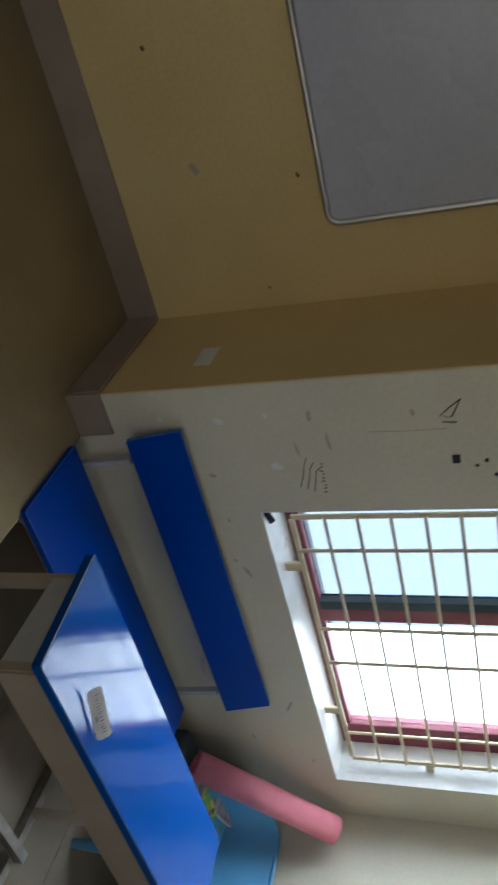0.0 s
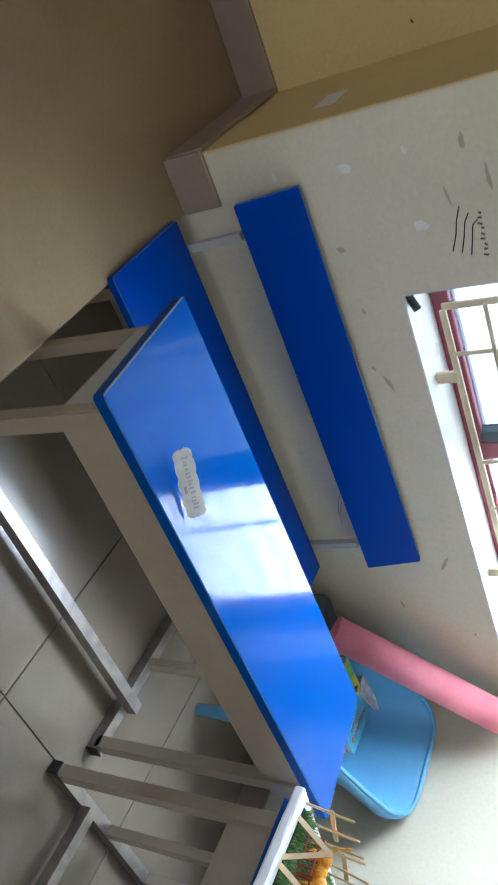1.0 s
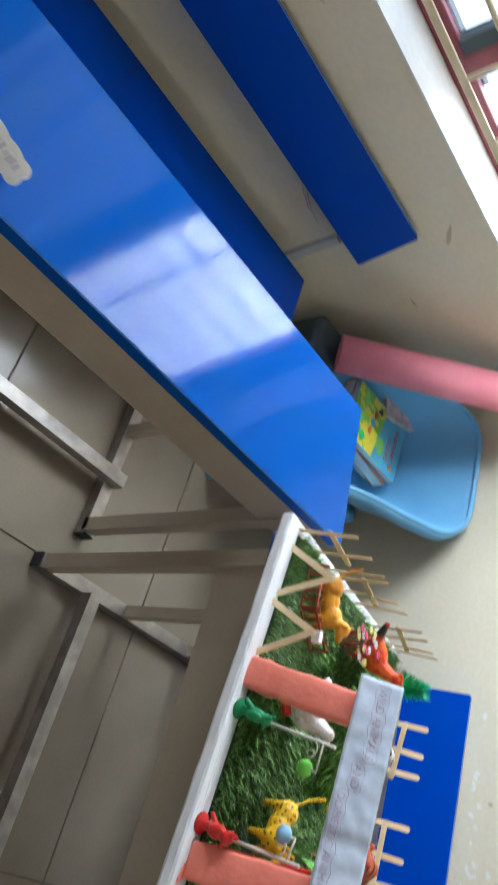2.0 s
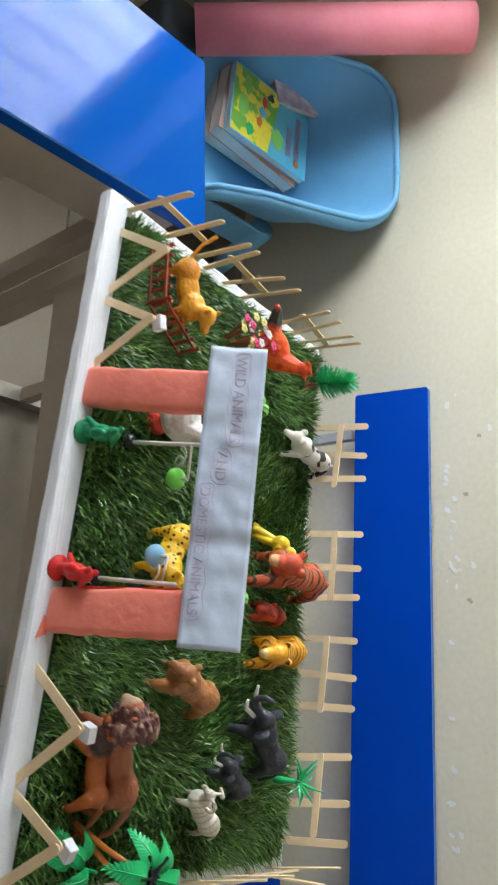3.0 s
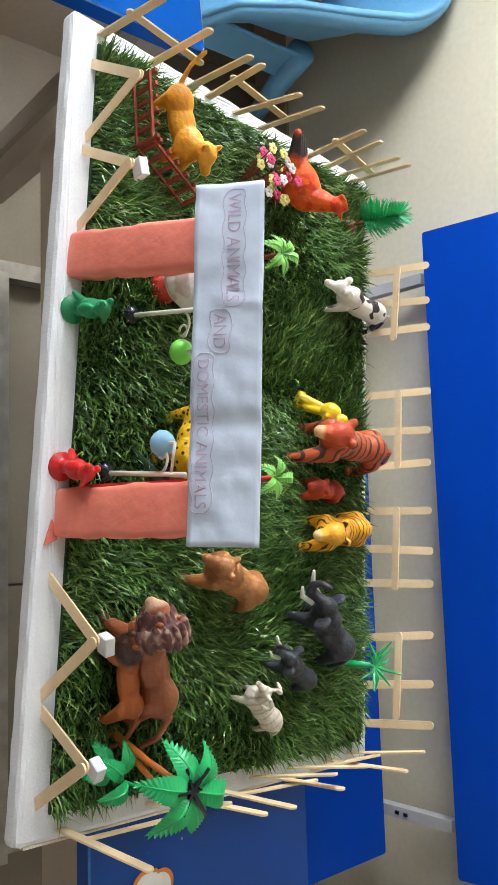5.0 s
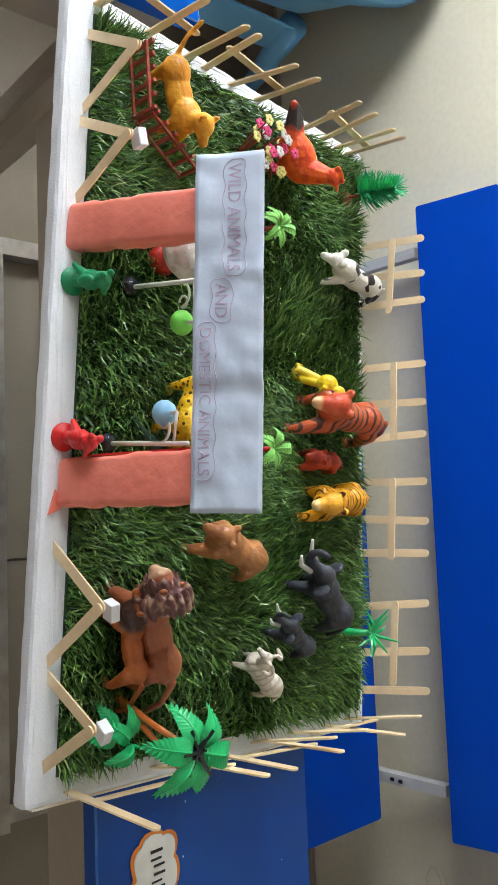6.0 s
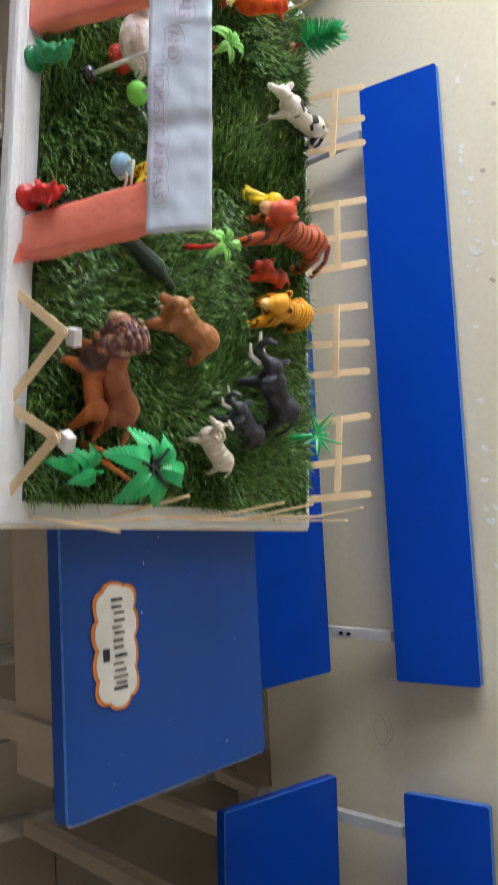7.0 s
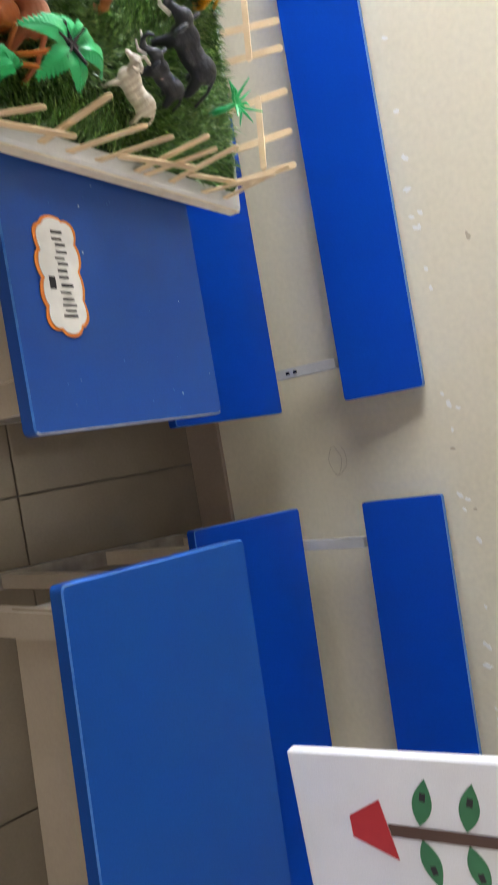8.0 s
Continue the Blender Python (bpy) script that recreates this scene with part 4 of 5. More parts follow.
def fence(label, uprights, rails, face):
    f = thing("stick_fence", BOARD, label, "fence", "craft-stick fences")
    inv = BOARD.inverted()
    for p0, p1 in uprights:
        stick(f, p0, p1, face, inv)
    for p0, p1 in rails:
        off = Vector(face).normalized() * 0.0022
        stick(f, Vector(p0) + off, Vector(p1) + off, face, inv)
    return f


def world_uv(u, v, w=0.0):
    return BOARD @ Vector((u, v, w))


EXPOSED = 0.094
rng = random.Random(11)
# back fence: four panels of three sticks
BACK = [(1.051, 1.098, 1.144), (1.239, 1.292, 1.345), (1.407, 1.459, 1.508), (1.585, 1.648, 1.698)]
for g in BACK:
    ups = []
    for x in g:
        p = world_uv(0.150 + (x - 1.051) * 0.995, VL - 0.008, -0.022)
        q = Vector((p.x + rng.uniform(-0.006, 0.006), p.y + 0.044 + rng.uniform(-0.004, 0.006), p.z + 0.085))
        ups.append((p, q))
    a = ups[0][0].lerp(ups[0][1], 0.72)
    b = ups[2][0].lerp(ups[2][1], 0.64 + 0.12 * rng.random())
    dd = (b - a).normalized()
    fence("row of three upright craft sticks with a cross stick", ups, [(a - dd * 0.006, b)], (0, -1, 0.1))
# left fence: three panels
LEFT = [(0.036, 0.105, 0.165), (0.195, 0.240, 0.288), (0.385, 0.425, 0.457), (0.482,)]
for g in LEFT:
    ups = []
    for v in g:
        p = world_uv(0.014, v, -0.006)
        q = Vector((p.x + 0.010 + rng.uniform(-0.006, 0.006), p.y + 0.004 + rng.uniform(-0.012, 0.012), p.z + 0.1))
        ups.append((p, q))
    rails = []
    if len(g) > 1:
        a = ups[0][0].lerp(ups[0][1], 0.62)
        b = ups[-1][0].lerp(ups[-1][1], 0.50)
        rails = [(a - (b - a).normalized() * 0.008, b)]
    fence("upright craft sticks along the foam's edge", ups, rails, (-1, 0, 0.1))
# right fence
RIGHT = [(0.055, 0.150, 0.190), (0.235, 0.300, 0.318), (0.365, 0.430, 0.480)]
for g in RIGHT:
    ups = []
    for v in g:
        p = world_uv(UL - 0.012 - SKEW * v / VL, v, -0.006)
        q = Vector((p.x - 0.004 + rng.uniform(-0.012, 0.008), p.y + 0.03 + rng.uniform(-0.012, 0.02), p.z + 0.095))
        ups.append((p, q))
    if g[0] < 0.1:
        p = world_uv(UL - 0.012, 0.045, -0.006)
        ups[0] = (p, Vector((p.x + 0.016, p.y + 0.032, p.z + 0.084)))
    a = ups[0][0].lerp(ups[0][1], 0.35)
    b = ups[-1][0].lerp(ups[-1][1], 0.55)
    fence("craft sticks leaning along the foam's edge", ups, [(a, b)], (1, 0, 0.1))
# zigzag fences along the front
ZIG = [((0.933, -0.832), (0.990, -0.827, 0.779), (1.023, -0.837)), ((1.035, -0.844), (1.082, -0.835, 0.774), (1.125, -0.847)),
       ((1.477, -0.880), (1.534, -0.869, 0.766), (1.590, -0.885)), ((1.599, -0.887), (1.638, -0.881, 0.770), (1.685, -0.890))]
for k, (a, t, b) in enumerate(ZIG):
    a, b, t = laid(*a), laid(*b), (*laid(t[0], t[1]), t[2])
    pa, pb = Vector((*a, top(*a) - 0.004)), Vector((*b, top(*b) - 0.004))
    pa, pb = (Vector(t) - (Vector(t) - p).normalized() * (STICK_LEN - 0.004) for p in (pa, pb))
    f = fence("two craft sticks leaning together with a foam block", [(pa, Vector(t)), (pb + Vector((0, -0.003, 0)), Vector(t) + Vector((0, -0.003, 0)))], [], (0, -1, 0.3))
    if k:
        m = BOARD.inverted() @ Matrix.Translation((t[0] + 0.003, t[1] + 0.009, t[2] + 0.002)) @ pose(0, 0, 0, 0, 20 * (k - 1), 10)
        part("foam_block", B(-0.009, 0.009, -0.005, 0.005, -0.0075, 0.0075, 0.001), "foam", f, "small white foam block", at=m)

# ---- gate pillars and banner ----
for x0, y0, lean, lab in ((1.130, -0.861, 8, "coral paper-covered gate pillar"), (1.393, -0.876, 0, "coral paper-covered gate pillar beside a red strip")):
    p = thing("gate_pillar", on_board(x0, y0, -4, 0.0, lean) @ pose(0, 0, 0, -12), lab, "pillar", "gate pillars")
    bm = B(0, 0.047, 0, 0.022, 0, 0.178, 0.006, 3)
    bmesh.ops.subdivide_edges(bm, edges=[e for e in bm.edges if e.calc_length() > 0.1], cuts=12)
    rg = random.Random(x0)
    for v in bm.verts:
        v.co += Vector((rg.uniform(-1, 1), rg.uniform(-1, 1), 0)) * 0.0003 + Vector((noise.noise(v.co * 60) * 0.0030, noise.noise(v.co * 38 + Vector((7, 0, 0))) * 0.0026, 0))
    part("paper_wrap", bm, "coral", p, smooth=True)
    if x0 > 1.3:
        part("red_strip", B(-0.002, 0.0, 0.006, 0.012, 0.03, 0.155), "red_plastic", p, "thin red plastic strip")
        part("loose_corner", prism(bmesh.new(), [(0.03, 0), (0.055, -0.008), (0.047, 0.012)], 0.0, 0.0015), "coral", p)

banner = thing("paper_banner", Matrix.Translation((1.124, -0.814, 0.863)) @ pose(0, 0, 0, 0, 0.8, -2.9) @ pose(0, 0, 0, 51) @ Matrix.Scale(1.037, 4), "folded white paper banner lettered in pen across the pillars", "banner")


def crumple(x, y):
    """The unevenness of the paper."""
    z = 0.0022 * noise.noise(Vector((x * 22, y * 30, 1.5))) + 0.0016 * noise.noise(Vector((x * 60, y * 60, 4))) + 0.0009 * abs(noise.noise(Vector((x * 110, y * 130, 9))))
    return z + 0.004 * math.exp(-((x - 0.105 - 0.2 * (y - 0.04)) / 0.006) ** 2) * (y / 0.073) - 0.003 * math.exp(-((x - 0.21) / 0.01) ** 2)


def banner_sheet():
    bm = bmesh.new()
    nu, nv = 60, 14
    W, H = 0.311, 0.060
    lay = []
    for side in (0, 1):
        g = []
        for j in range(nv + 1):
            row = []
            for i in range(nu + 1):
                x, y = W * i / nu, H * j / nv
                z = crumple(x, y)
                row.append(bm.verts.new((x, y, z - side * 0.004)))
            g.append(row)
        lay.append(g)
        for j in range(nv):
            for i in range(nu):
                q = (g[j][i], g[j][i + 1], g[j + 1][i + 1], g[j + 1][i])
                bm.faces.new(q if side == 0 else q[::-1])
    for i in range(nu):
        bm.faces.new((lay[0][0][i], lay[1][0][i], lay[1][0][i + 1], lay[0][0][i + 1]))
        bm.faces.new((lay[0][nv][i], lay[0][nv][i + 1], lay[1][nv][i + 1], lay[1][nv][i]))
    for j in range(nv):
        bm.faces.new((lay[0][j][0], lay[0][j + 1][0], lay[1][j + 1][0], lay[1][j][0]))
        bm.faces.new((lay[0][j][nu], lay[1][j][nu], lay[1][j + 1][nu], lay[0][j + 1][nu]))
    return bm


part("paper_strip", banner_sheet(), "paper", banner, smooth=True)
for words, size, x, y, wide in (("WILD ANIMALS", 0.0165, 0.010, 0.029, 0.096), ("AND", 0.0155, 0.116, 0.019, 0.030), ("DOMESTIC ANIMALS", 0.0145, 0.154, 0.006, 0.126)):
    ob = lettering(words, size, "pen", banner, pose(x, y, 0), width=wide)
    for v in ob.data.vertices:
        v.co.z = v.co.z * 0.5 + 0.0004 + crumple(v.co.x + x, v.co.y + y)
    ring = []
    for px, py in rounded(wide + 0.008, size * 0.72 + 0.007, 0.007, 6, -0.004, -0.0035):
        ring.append((px, py))
    path = []
    for (ax, ay), (bx, by) in zip(ring, ring[1:] + ring[:1]):
        m = max(1, int(math.hypot(bx - ax, by - ay) / 0.004))
        path += [(x + ax + (bx - ax) * j / m, y + ay + (by - ay) * j / m) for j in range(m)]
    path = [(px, py + 0.0012 * math.sin(px * 260), crumple(px, py) + 0.0004) for px, py in path]
    part("pen_outline", tube(bmesh.new(), path + path[:1], 0.00032, 5), "pen", banner)


# ---- toy animals ----
def toy(name, bm, mat, m, label, category, voxel=0.0016, smooth=3):
    """One moulded plastic toy as a single mesh."""
    ob = new(name, finish(bm, name, mat, True))
    ob.matrix_world = m
    r = ob.modifiers.new("moulded", "REMESH")
    r.mode, r.voxel_size, r.use_smooth_shade = "VOXEL", voxel, True
    s = ob.modifiers.new("soften", "SMOOTH")
    s.factor, s.iterations = 0.5, smooth
    return tagged(ob, label, category, "toy animals")


def quadruped(L, H, fat=0.2, leg=0.07, head=0.16, neck=0.25, head_up=0.2, snout=0.14, ear=0.06, tail=0.5, tail_up=-0.3, step=0.12, stance=0.16, droop=0.0, belly=0.0):
    """Body length L, back height H; the rest as shares of L. x ahead, z up, feet on z = 0."""
    bm = bmesh.new()
    r = fat * L
    zb = H - r
    f, h = 0.36 * L, -0.36 * L
    ball(bm, (f * 0.72, 0, zb + 0.02 * L), (r * 1.15, r * 0.95, r * 1.05))
    ball(bm, (h * 0.72, 0, zb), (r * 1.12, r * 0.92, r))
    ball(bm, (0, 0, zb - 0.03 * L - belly * L), (0.36 * L, r * 0.88, r * 0.9))
    for x, s0 in ((f, 1), (h, -1)):
        for s in (-1, 1):
            fx = x + s * s0 * step * L * 0.5
            y = s * stance * L
            limb(bm, (x * 0.85, y * 0.75, zb - 0.02 * L), (fx, y, H * 0.26), leg * L * 1.5, leg * L * 0.85)
            limb(bm, (fx, y, H * 0.28), (fx, y, leg * L * 0.7), leg * L * 0.85, leg * L * 0.72)
            ball(bm, (fx + leg * L * 0.5, y, leg * L * 0.55), (leg * L * 1.25, leg * L * 0.95, leg * L * 0.6))
    hx, hz = f + neck * L, H + head_up * L - droop * L
    limb(bm, (f * 0.8, 0, zb + r * 0.3), (hx - 0.02 * L, 0, hz - 0.02 * L), r * 0.75, head * L * 0.7)
    ball(bm, (hx, 0, hz), (head * L, head * L * 0.86, head * L * 0.9))
    limb(bm, (hx + head * L * 0.4, 0, hz - head * L * 0.25), (hx + head * L * 0.55 + snout * L, 0, hz - head * L * 0.45), head * L * 0.6, head * L * 0.42)
    for s in (-1, 1):
        ball(bm, (hx - head * L * 0.25, s * head * L * 0.68, hz + head * L * 0.78), (ear * L * 0.55, ear * L * 0.8, ear * L))
    if tail:
        a = Vector((h * 1.25, 0, zb + r * 0.5))
        b = a + Vector((-tail * L * 0.5, 0.03 * L, tail * L * tail_up))
        c = b + Vector((-tail * L * 0.25, 0.05 * L, tail * L * tail_up * 1.2))
        limb(bm, a, b, 0.035 * L, 0.028 * L, 8)
        limb(bm, b, c, 0.028 * L, 0.034 * L, 8)
    return bm, (hx, hz)


M["dog"] = patterned("golden_toy_plastic", (0.86, 0.40, 0.03), (0.70, 0.28, 0.02), "blotch", 60)
M["cow"] = patterned("white_toy_plastic_black_patches", (0.82, 0.78, 0.72), (0.03, 0.02, 0.02), "blotch", 46, spot=(0.82, 0.77, 0.70), spot_at=(0.058, 0, 0.042), spot_r=0.028, lo=0.52, hi=0.535)
M["red_tiger"] = patterned("red_orange_striped_toy_plastic", (0.52, 0.095, 0.028), (0.06, 0.025, 0.02), "stripes", 32, spot=(0.54, 0.07, 0.025), spot_at=(0.080, 0, 0.075), spot_r=0.034, lo=0.72, hi=0.82, muzzle=((0.72, 0.40, 0.20), (0.092, 0, 0.066), 0.015))
M["red_cub"] = patterned("red_toy_plastic", (0.50, 0.05, 0.02), (0.34, 0.03, 0.015), "blotch", 60)
M["tiger"] = patterned("orange_striped_toy_plastic", (0.90, 0.40, 0.012), (0.08, 0.03, 0.01), "stripes", 60, spot=(0.90, 0.42, 0.03), spot_at=(0.065, 0, 0.06), spot_r=0.024, lo=0.84, hi=0.93, muzzle=((0.85, 0.58, 0.25), (0.074, 0, 0.052), 0.012))
M["leopard"] = patterned("yellow_spotted_toy_plastic", (0.86, 0.50, 0.015), (0.05, 0.025, 0.01), "spots", 150, lo=0.32, hi=0.26)
M["bear"] = patterned("tan_brown_toy_plastic", (0.42, 0.17, 0.055), (0.32, 0.12, 0.04), "blotch", 50)
M["elephant"] = patterned("dark_grey_toy_plastic", (0.036, 0.040, 0.052), (0.024, 0.027, 0.036), "blotch", 60, rough=0.5)
M["lion"] = patterned("brown_toy_plastic_pale_face", (0.38, 0.115, 0.045), (0.32, 0.09, 0.035), "blotch", 40, spot=(0.62, 0.38, 0.24), spot_at=(0.078, 0, 0.062), spot_r=0.022)
M["mane"] = patterned("streaked_mane_plastic", (0.13, 0.045, 0.04), (0.48, 0.31, 0.22), "blotch", 110, lo=0.50, hi=0.68)
M["lion_dark"] = patterned("orange_brown_toy_plastic_dark_mane", (0.46, 0.12, 0.025), (0.38, 0.09, 0.02), "blotch", 50, spot=(0.06, 0.025, 0.018), spot_at=(0.033, 0, 0.044), spot_r=0.018)
M["goat"] = patterned("bone_white_toy_plastic", (0.68, 0.62, 0.52), (0.50, 0.42, 0.33), "stripes", 40, lo=0.7, hi=0.95)
M["rooster"] = patterned("vermilion_toy_plastic_black_tail", (0.92, 0.13, 0.015), (0.72, 0.06, 0.01), "blotch", 70, spot=(0.02, 0.016, 0.02), spot_at=(-0.058, 0, 0.075), spot_r=0.026)
M["hen"] = patterned("white_toy_plastic_hen", (0.78, 0.74, 0.70), (0.60, 0.50, 0.46), "blotch", 60, spot=(0.55, 0.03, 0.02), spot_at=(0.0, 0, 0.0), spot_r=0.026)

UPG = 0.004
bm, _ = quadruped(0.090, 0.060, 0.19, 0.065, 0.15, 0.10, 0.08, 0.10, 0.06, 0.26, 0.7, 0.1, 0.12)
toy("toy_dog", bm, "dog", on_board(0.991, -0.746, 14, UPG), "golden orange plastic toy dog standing in grass", "toy animal")
bm, _ = quadruped(0.105, 0.048, 0.165, 0.045, 0.11, 0.20, -0.05, 0.14, 0.07, 0.3, -0.8)
toy("toy_cow", bm, "cow", on_board(1.132, -0.423, -100, UPG), "white plastic toy cow with black patches", "toy animal", 0.0013)
bm, _ = quadruped(0.130, 0.076, 0.17, 0.065, 0.145, 0.10, 0.04, 0.13, 0.06, 0.55, -0.45, 0.2)
toy("toy_tiger", bm, "red_tiger", on_board(1.332, -0.482, -96, UPG), "large red plastic toy tiger with dark stripes", "toy animal", 0.002)
bm, _ = quadruped(0.060, 0.038, 0.21, 0.085, 0.17, 0.12, 0.06, 0.13, 0.07, 0.4, -0.3)
toy("toy_cub", bm, "red_cub", on_board(1.388, -0.505, -95, UPG), "small dark red plastic toy cub", "toy animal", 0.0012)
bm, _ = quadruped(0.096, 0.058, 0.20, 0.08, 0.17, 0.12, 0.06, 0.14, 0.06, 0.45, -0.4)
toy("toy_tiger", bm, "tiger", on_board(1.440, -0.490, -86, UPG), "orange plastic toy tiger with thin dark stripes", "toy animal", 0.0014)
bm, _ = quadruped(0.080, 0.058, 0.23, 0.075, 0.16, 0.12, 0.06, 0.15, 0.07, 0.4, 0.5)
toy("toy_leopard", bm, "leopard", on_board(1.338, -0.735, -25, UPG), "yellow plastic toy leopard with black spots", "toy animal", 0.0013)
bm, _ = quadruped(0.086, 0.058, 0.23, 0.08, 0.16, 0.06, -0.04, 0.15, 0.07, 0.0, 0, 0.2, 0.19)
toy("toy_bear", bm, "bear", on_board(1.492, -0.676, -116, UPG), "tan brown plastic toy bear standing in grass", "toy animal")


def elephant(L, H):
    bm, (hx, hz) = quadruped(L, H, 0.225, 0.085, 0.165, 0.14, -0.04, 0.05, 0.0001, 0.3, -0.8, 0.15, 0.15)
    k = [Vector((hx + 0.14 * L, 0, hz - 0.05 * L)), Vector((hx + 0.30 * L, 0, hz - 0.12 * L)), Vector((hx + 0.42 * L, 0, hz + 0.02 * L)), Vector((hx + 0.44 * L, 0.0, hz + 0.18 * L)), Vector((hx + 0.36 * L, 0, hz + 0.26 * L))]
    for a, b, r0, r1 in zip(k, k[1:], (0.085, 0.07, 0.055, 0.045), (0.07, 0.055, 0.045, 0.04)):
        limb(bm, a, b, r0 * L, r1 * L)
    for s in (-1, 1):
        ball(bm, (hx - 0.08 * L, s * 0.22 * L, hz + 0.01 * L), (0.04 * L, 0.12 * L, 0.14 * L))
    return bm, hx, hz


for x, y, t, L, H, v, lab in ((1.562, -0.526, -140, 0.084, 0.064, 0.0016, "large dark grey plastic toy elephant with raised trunk"), (1.603, -0.575, -127, 0.060, 0.046, 0.0013, "small dark grey plastic toy elephant calf")):
    bm, hx, hz = elephant(L, H)
    m = on_board(x, y, t, UPG)
    el = toy("toy_elephant", bm, "elephant", m, lab, "toy animal", v)
    for s in (-1, 1):
        part("tusk", tube(bmesh.new(), [(hx + 0.15 * L, s * 0.085 * L, hz - 0.12 * L), (hx + 0.34 * L, s * 0.15 * L, hz - 0.15 * L), (hx + 0.52 * L, s * 0.16 * L, hz - 0.03 * L)], 0.03 * L, 8, radii=[0.04 * L, 0.036 * L, 0.02 * L]), "white_plastic", el, "white plastic tusk", smooth=True)

bm, (hx, hz) = quadruped(0.062, 0.046, 0.23, 0.055, 0.12, 0.14, 0.16, 0.13, 0.05, 0.2, -0.5, 0.1)
for s in (-1, 1):
    c = Vector((hx - 0.004, s * 0.006, hz + 0.007))
    pts = [c + Vector((-0.008 * math.sin(a), s * 0.006 * (1 - math.cos(a)) * 0.7 + s * 0.001, 0.002 - 0.006 * (1 - math.cos(a)) * 0.5)) for a in [0, 0.7, 1.5, 2.3, 3.1]]
    for a, b in zip(pts, pts[1:]):
        limb(bm, a, b, 0.0026, 0.0024, 8)
toy("toy_goat", bm, "goat", on_board(1.636, -0.633, -140, UPG), "bone white plastic toy ram with curled horns", "toy animal", 0.0012)

bm, (hx, hz) = quadruped(0.108, 0.062, 0.19, 0.07, 0.15, 0.12, 0.06, 0.03, 0.05, 0.42, -0.5, 0.15)
lion = toy("toy_lion", bm, "lion", on_board(1.569, -0.794, -166, UPG), "brown plastic toy lion with pale face", "toy animal", 0.0017)
mn = bmesh.new()
rg = random.Random(8)
for k in range(34):
    a = 2 * math.pi * k / 17
    q = 0.62 + 0.38 * (k // 17)
    ball(mn, (hx - 0.005 - 0.012 * (k // 17) + rg.uniform(-0.003, 0.003), math.cos(a) * 0.024 * q, hz - 0.004 + math.sin(a) * 0.026 * q), (0.013, 0.0042, 0.006), 8)
ball(mn, (hx - 0.014, 0, hz - 0.003), (0.019, 0.022, 0.024))
mane = part("mane", mn, "mane", lion, "shaggy dark and cream mane", smooth=True)
rm = mane.modifiers.new("moulded", "REMESH")
rm.mode, rm.voxel_size, rm.use_smooth_shade = "VOXEL", 0.0013, True
bm, _ = quadruped(0.080, 0.050, 0.155, 0.065, 0.13, 0.12, 0.06, 0.12, 0.06, 0.5, -0.5, 0.15)
ball(bm, (0.033, 0, 0.044), (0.015, 0.015, 0.016))
toy("toy_lion", bm, "lion_dark", on_board(1.580, -0.818, -174, UPG), "orange brown plastic toy lion with dark mane", "toy animal", 0.0014)

# rooster, hen
bm = bmesh.new()
ball(bm, (0, 0, 0.052), (0.040, 0.026, 0.028))
limb(bm, (0.022, 0, 0.060), (0.042, 0, 0.092), 0.020, 0.011)
ball(bm, (0.045, 0, 0.098), (0.013, 0.010, 0.011))
limb(bm, (0.054, 0, 0.098), (0.064, 0, 0.095), 0.005, 0.002)
for k in range(4):
    ball(bm, (0.036 + 0.006 * k, 0, 0.110 - 0.001 * abs(k - 1)), (0.004, 0.0025, 0.006), 8)
for k in range(4):
    limb(bm, (-0.028, (k - 1.5) * 0.006, 0.058), (-0.066 + 0.004 * k, (k - 1.5) * 0.010, 0.090 - 0.006 * k), 0.012, 0.006)
for s in (-1, 1):
    limb(bm, (0.0, s * 0.011, 0.034), (0.004, s * 0.012, 0.006), 0.008, 0.005)
    limb(bm, (0.0, s * 0.012, 0.004), (0.018, s * 0.014, 0.003), 0.004, 0.003)
toy("toy_rooster", bm, "rooster", on_board(1.004, -0.556, 32, UPG) @ Matrix.Scale(0.86, 4), "vermilion plastic toy rooster with black tail", "toy animal")
bm = bmesh.new()
ball(bm, (0, 0, 0.045), (0.034, 0.025, 0.026))
limb(bm, (0.018, 0, 0.055), (0.032, 0, 0.082), 0.016, 0.010)
limb(bm, (-0.022, 0, 0.052), (-0.042, 0, 0.075), 0.014, 0.007)
limb(bm, (0, 0, 0.02), (0, 0, 0.004), 0.010, 0.018)
limb(bm, (0.036, 0, 0.084), (0.046, 0, 0.081), 0.005, 0.002)
toy("toy_hen", bm, "hen", on_board(1.168, -0.745, 20, UPG), "white plastic toy hen on a red foot", "toy animal")

# crocodile, sitting figure, two birds on stands
bm = bmesh.new()
limb(bm, (-0.03, 0, 0.010), (0.03, 0, 0.013), 0.010, 0.013)
limb(bm, (0.03, 0, 0.013), (0.062, 0, 0.010), 0.010, 0.006)
limb(bm, (-0.03, 0, 0.010), (-0.075, 0.012, 0.006), 0.009, 0.003)
for x in (-0.018, 0.022):
    for s in (-1, 1):
        limb(bm, (x, s * 0.008, 0.008), (x + 0.006, s * 0.018, 0.003), 0.004, 0.003)
toy("toy_crocodile", bm, "dark_green", on_board(1.402, -0.732, 58, UPG), "dark green plastic toy crocodile lying in grass", "toy animal", 0.0013)
bm = bmesh.new()
tube(bm, [(0, 0, 0), (0, 0, 0.004)], 0.014, 6)
limb(bm, (-0.004, 0, 0.004), (0.004, 0.003, 0.036), 0.007, 0.005)
limb(bm, (0.005, -0.003, 0.004), (0.006, -0.004, 0.036), 0.006, 0.005)
ball(bm, (0.006, 0, 0.047), (0.013, 0.012, 0.014))
